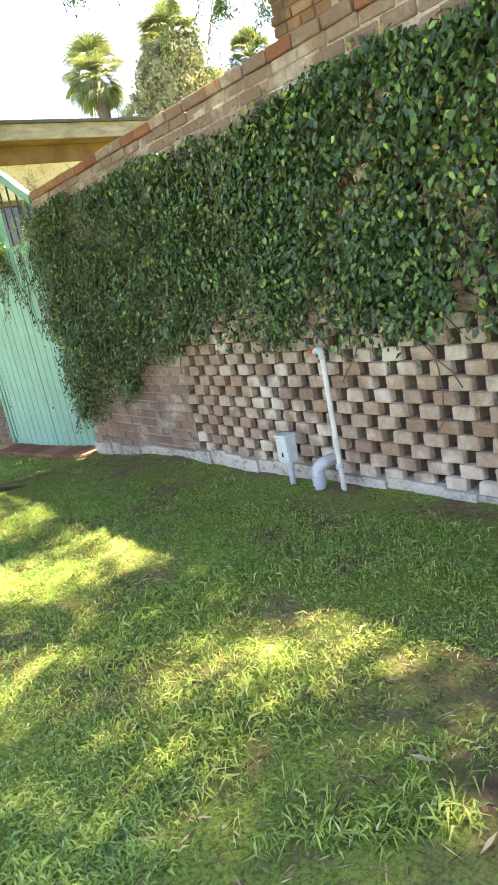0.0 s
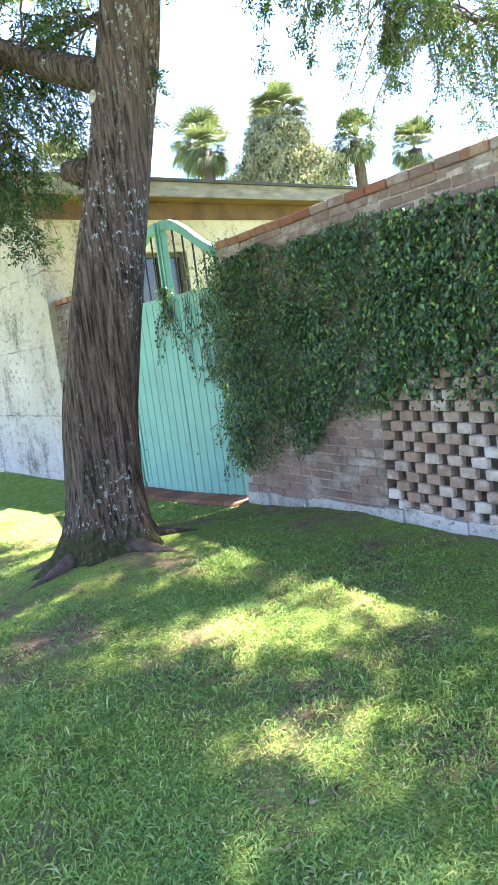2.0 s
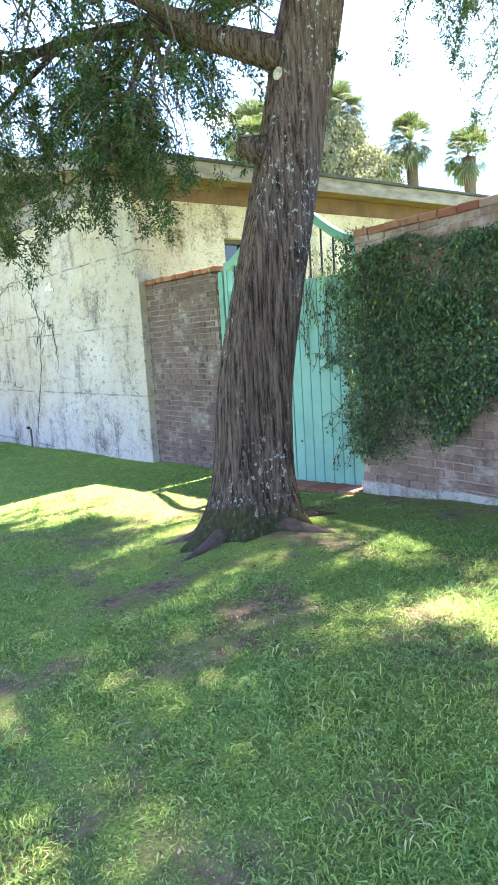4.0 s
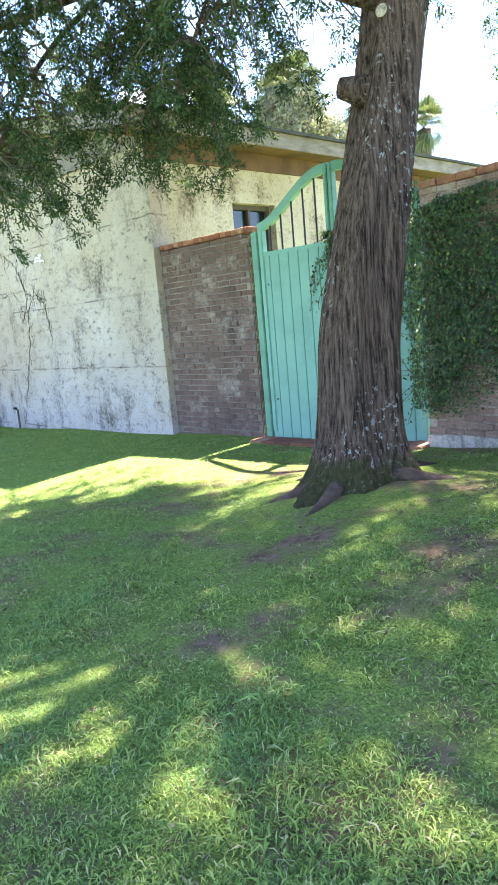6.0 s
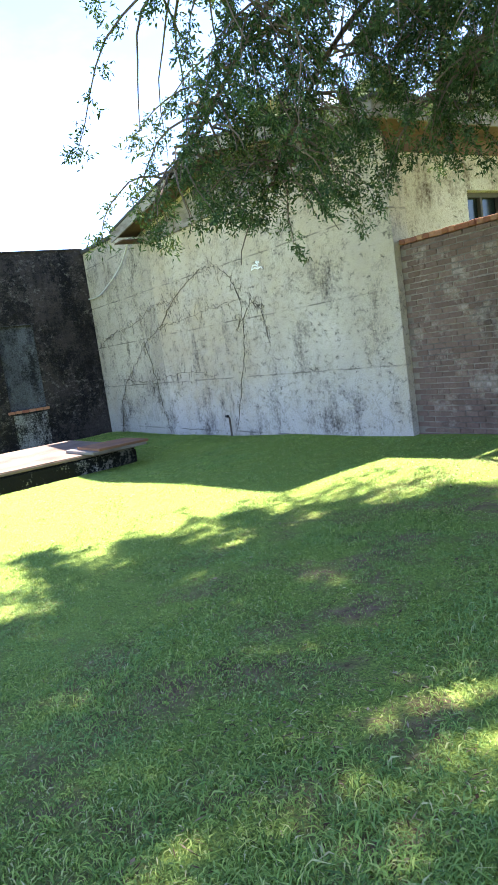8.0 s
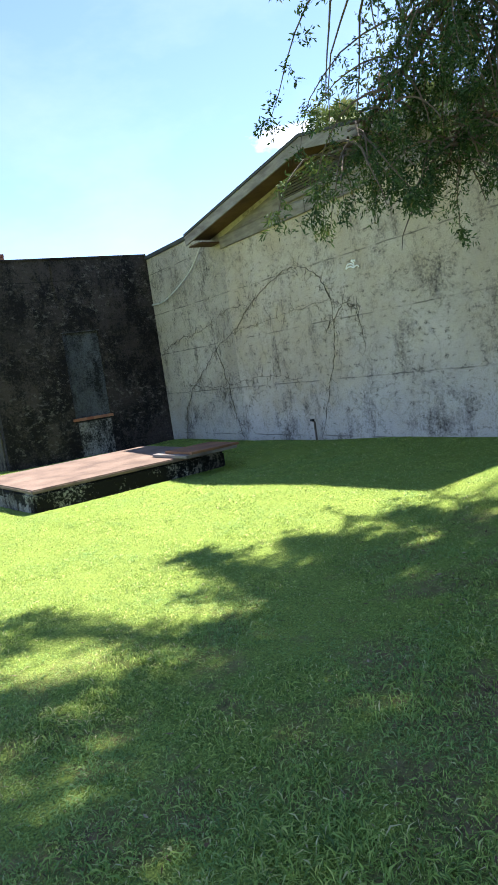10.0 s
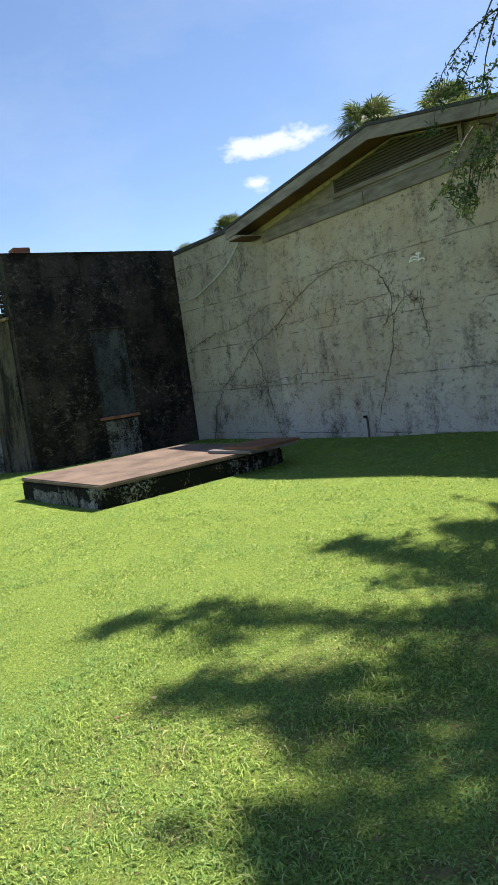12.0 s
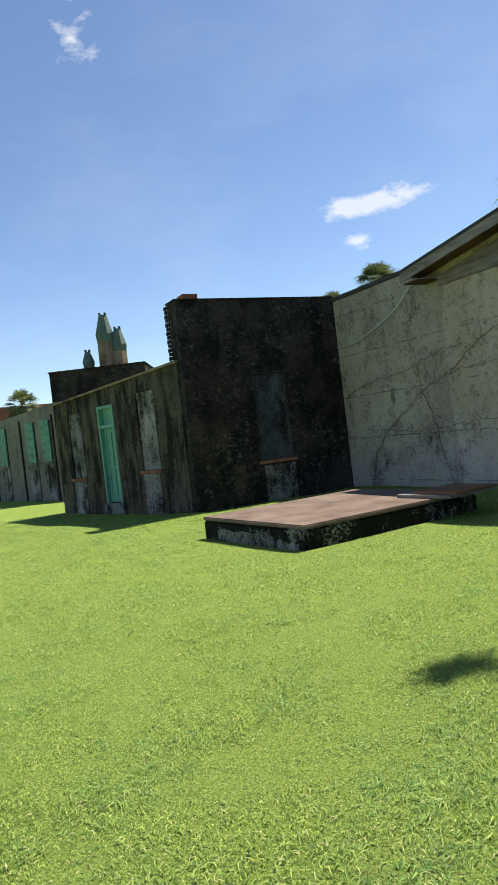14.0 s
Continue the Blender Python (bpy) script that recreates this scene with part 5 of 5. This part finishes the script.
def build_palms():
    rng = np.random.default_rng(8)
    spots = [(-9.5, 10.3, 8.2, 1.1), (-7.9, 12.2, 8.9, 1.35), (-6.3, 14.1, 7.9, 1.1), (-5.0, 15.4, 7.3, 1.15), (-9.2, 13.0, 8.9, 1.2),
             (-8.35, 4.6, 6.95, 1.2), (-11.2, 11.4, 9.0, 1.5), (-15.5, 4.9, 6.05, 0.95), (-16.4, 3.6, 5.5, 0.7), (-43.0, -2.9, 5.0, 1.3)]
    for x, y, z, r in spots:
        p = thing("palm_tree", "cabbage palm with a round head of fan leaves", "palm", "palms behind the roofs")
        tr = tube(bmesh.new(), spline([(x + 0.2, y, -0.5), (x + 0.1, y + 0.1, z * 0.5), (x, y, z - 0.1)], 5), [0.19] * 10 + [0.24], 10)
        part("trunk", tr, TWIG, p, "grey-brown fibrous trunk", smooth=True)
        v = np.array(frond_fan(rng, np.array([x, y, z]), r, 64))
        soup("crown", v, [(0, 1, 2, 3)], PALMLEAF, p)
    # vine-hung thicket between the palms
    t = thing("vine_thicket", "mass of dry olive and rust-coloured vines between palms", "thicket", kind="stuff")
    n = 42000
    c = np.array([(-7.9, 12.0, 7.3), (-7.5, 12.4, 6.4), (-8.6, 11.4, 6.5), (-7.1, 12.9, 6.7), (-7.8, 12.1, 7.9)])
    s = np.array([1.3, 1.5, 1.1, 1.1, 1.1])
    k = rng.integers(0, len(c), n)
    d = rng.normal(0, 1, (n, 3))
    d /= np.linalg.norm(d, axis=1, keepdims=True)
    rad = s[k] * (1 + 0.16 * np.sin(d[:, 0] * 9 + k) * np.cos(d[:, 2] * 8)) * rng.uniform(0.80, 1.05, n)
    pts = c[k] + d * rad[:, None]
    soup("foliage", leaves(pts, d, rng.uniform(0.05, 0.12, n), rng), LEAF_F, THICKET, t)
    part("trunk", tube(bmesh.new(), [(-7.8, 12.1, -0.5), (-7.8, 12.1, 7.0)], 0.3), TWIG, t)


build_palms()


# ---- grass ----
def open_ground(x, y, rng):
    """True where turf can grow: clear of walls, tree, platform and buildings."""
    n = len(x)
    ok = y < np.where(x < 4.3, -0.05, -0.08 - 0.092 * (x - 4.3)) + np.where(x < -7, 0.2, 0)
    ok &= (x - 4.75) ** 2 + (y + 1.78) ** 2 > 0.36 + 0.5 * rng.uniform(0, 1, n) ** 2
    lx, ly = x + 4.62, y + 5.62
    c, s = math.cos(radians(4.5)), math.sin(radians(4.5))
    px, py = lx * c + ly * s, -lx * s + ly * c
    ok &= ~((px > -3.06) & (px < -0.01) & (py > 0.01) & (py < 3.56))
    return ok & ~((x < -11.4) & (y > -4.42 + 0.2363 * (x + 11.65)))


def bareness(x, y):
    """How thin the turf is: worn patches under the tree, bare soil round its foot and along the garden wall."""
    shade = smooth01((x - 1.5) / 4.0) * smooth01((y + 7.5) / 3.0)
    worn = fractal(x * 1.5, y * 1.5, 40) + 0.6 * fractal(x * 4.1, y * 4.1, 41)
    foot = np.exp(-((x - 5.0) ** 2 + (y + 1.75) ** 2) / 1.3) + 0.8 * np.exp(-((y + 0.25 + 0.09 * (x - 4.3)) / 0.35) ** 2) * (x > 4.2) + 0.9 * np.exp(-((x - 3.2) ** 2 / 1.2 + (y + 1.5) ** 2 / 0.25))
    return worn * (0.35 + 0.30 * shade) + 1.6 * foot + 0.25 * shade


def tufts(n, per, d0, d1, power, seed):
    """Tufts over a strip that runs along the lawn, thinning with the distance from its south-east edge."""
    rng = np.random.default_rng(seed)
    d = d0 + (d1 - d0) * rng.uniform(0, 1, n) ** power
    along = rng.uniform(0, 1, n) * (15.5 + 1.0 * d) - 7.2 - 0.95 * d
    x, y = (along + (14.1 / 1.414 - d)) / 1.414, (along - (14.1 / 1.414 - d)) / 1.414
    keep = open_ground(x, y, rng) & (x < 11.4) & (bareness(x, y) < 1.0 + rng.normal(0, 0.28, n))
    x, y, d = x[keep], y[keep], d[keep]
    lush = np.repeat(np.clip(0.85 + 0.40 * fractal(x * 2.6, y * 2.6, 44), 0.45, 1.6), per)
    m = len(x) * per
    spread = np.repeat(0.016 + 0.004 * d, per)
    x, y, d = np.repeat(x, per) + rng.normal(0, 1, m) * spread, np.repeat(y, per) + rng.normal(0, 1, m) * spread, np.repeat(d, per)
    ok = open_ground(x, y, rng)
    return rng, x[ok], y[ok], d[ok], lush[ok]


def blades(name, label, material, n, per, d0, d1, power, seed, h_lo=0.02, h_hi=0.06, wide=0.0044, flat=1.0):
    rng, x, y, d, lush = tufts(n, per, d0, d1, power, seed)
    m = len(x)
    far = np.clip(d / 4.5, 1, 3.2)
    # the open lawn is mown shorter and closer than the turf under the tree
    h = rng.uniform(h_lo, h_hi, m) * lush * np.interp(x - 0.3 * y, [3, 6], [0.72, 1.0])
    a = rng.uniform(0, 2 * math.pi, m)
    lean = rng.uniform(0.4, 2.0, m) * flat
    f = np.stack([np.cos(a), np.sin(a), np.zeros(m)], 1)
    s = np.stack([-np.sin(a), np.cos(a), rng.normal(0, 0.4, m)], 1) * (wide * far * rng.uniform(0.5, 1.4, m))[:, None]
    b = np.stack([x, y, ground_z(x, y) - 0.004], 1)
    up = np.array([0, 0, 1.0])
    mid = b + f * (h * lean * 0.38)[:, None] + up * (h * 0.60)[:, None]
    tip = b + f * (h * lean * 0.95)[:, None] + up * (h * np.clip(1.05 - 0.42 * lean, 0.12, 1))[:, None]
    v = np.stack([b, mid + s * 0.5, tip, mid - s * 0.5], 1)
    tagged(soup(name, v, [(0, 1, 2, 3)], material), label, "grass", kind="stuff")


def litter(n, seed):
    """Dry blades, needles and dead leaves lying flat in the thin places."""
    rng = np.random.default_rng(seed)
    x, y = rng.uniform(1.5, 11.0, n), rng.uniform(-9.5, -0.1, n)
    keep = (bareness(x, y) > 0.45 + rng.normal(0, 0.35, n)) & (x - y < 12.7) & open_ground(x, y, rng)
    x, y = x[keep], y[keep]
    m = len(x)
    a = rng.uniform(0, 2 * math.pi, m)
    L = rng.uniform(0.015, 0.07, m)
    w = np.where(rng.uniform(0, 1, m) < 0.08, rng.uniform(0.004, 0.010, m), rng.uniform(0.001, 0.0028, m))
    L = np.where(w > 0.005, L * 0.6, L)
    f = np.stack([np.cos(a), np.sin(a), rng.normal(0, 0.12, m)], 1) * L[:, None]
    s = np.stack([-np.sin(a), np.cos(a), rng.normal(0, 0.4, m)], 1) * w[:, None]
    b = np.stack([x, y, ground_z(x, y) + rng.uniform(0.004, 0.014, m)], 1)
    v = np.stack([b, b + f * 0.5 + s, b + f, b + f * 0.5 - s], 1)
    tagged(soup("litter", v, [(0, 1, 2, 3)], STRAW), "dry grass stalks and fallen brown leaves on soil", "litter", kind="stuff")


blades("grass", "patchy green lawn grass in tufts", GRASS, 104000, 8, 1.35, 18.0, 1.75, 1, 0.018, 0.05, 0.0048)
blades("grass", "short dense undergrowth of the lawn", GRASS, 26000, 9, 1.35, 6.0, 1.2, 5, 0.010, 0.024, 0.0062, 1.3)
blades("grass", "taller bright weeds and grass tufts", GRASS, 3000, 9, 1.35, 8.0, 1.4, 2, 0.035, 0.07, 0.0060, 1.0)
litter(85000, 6)
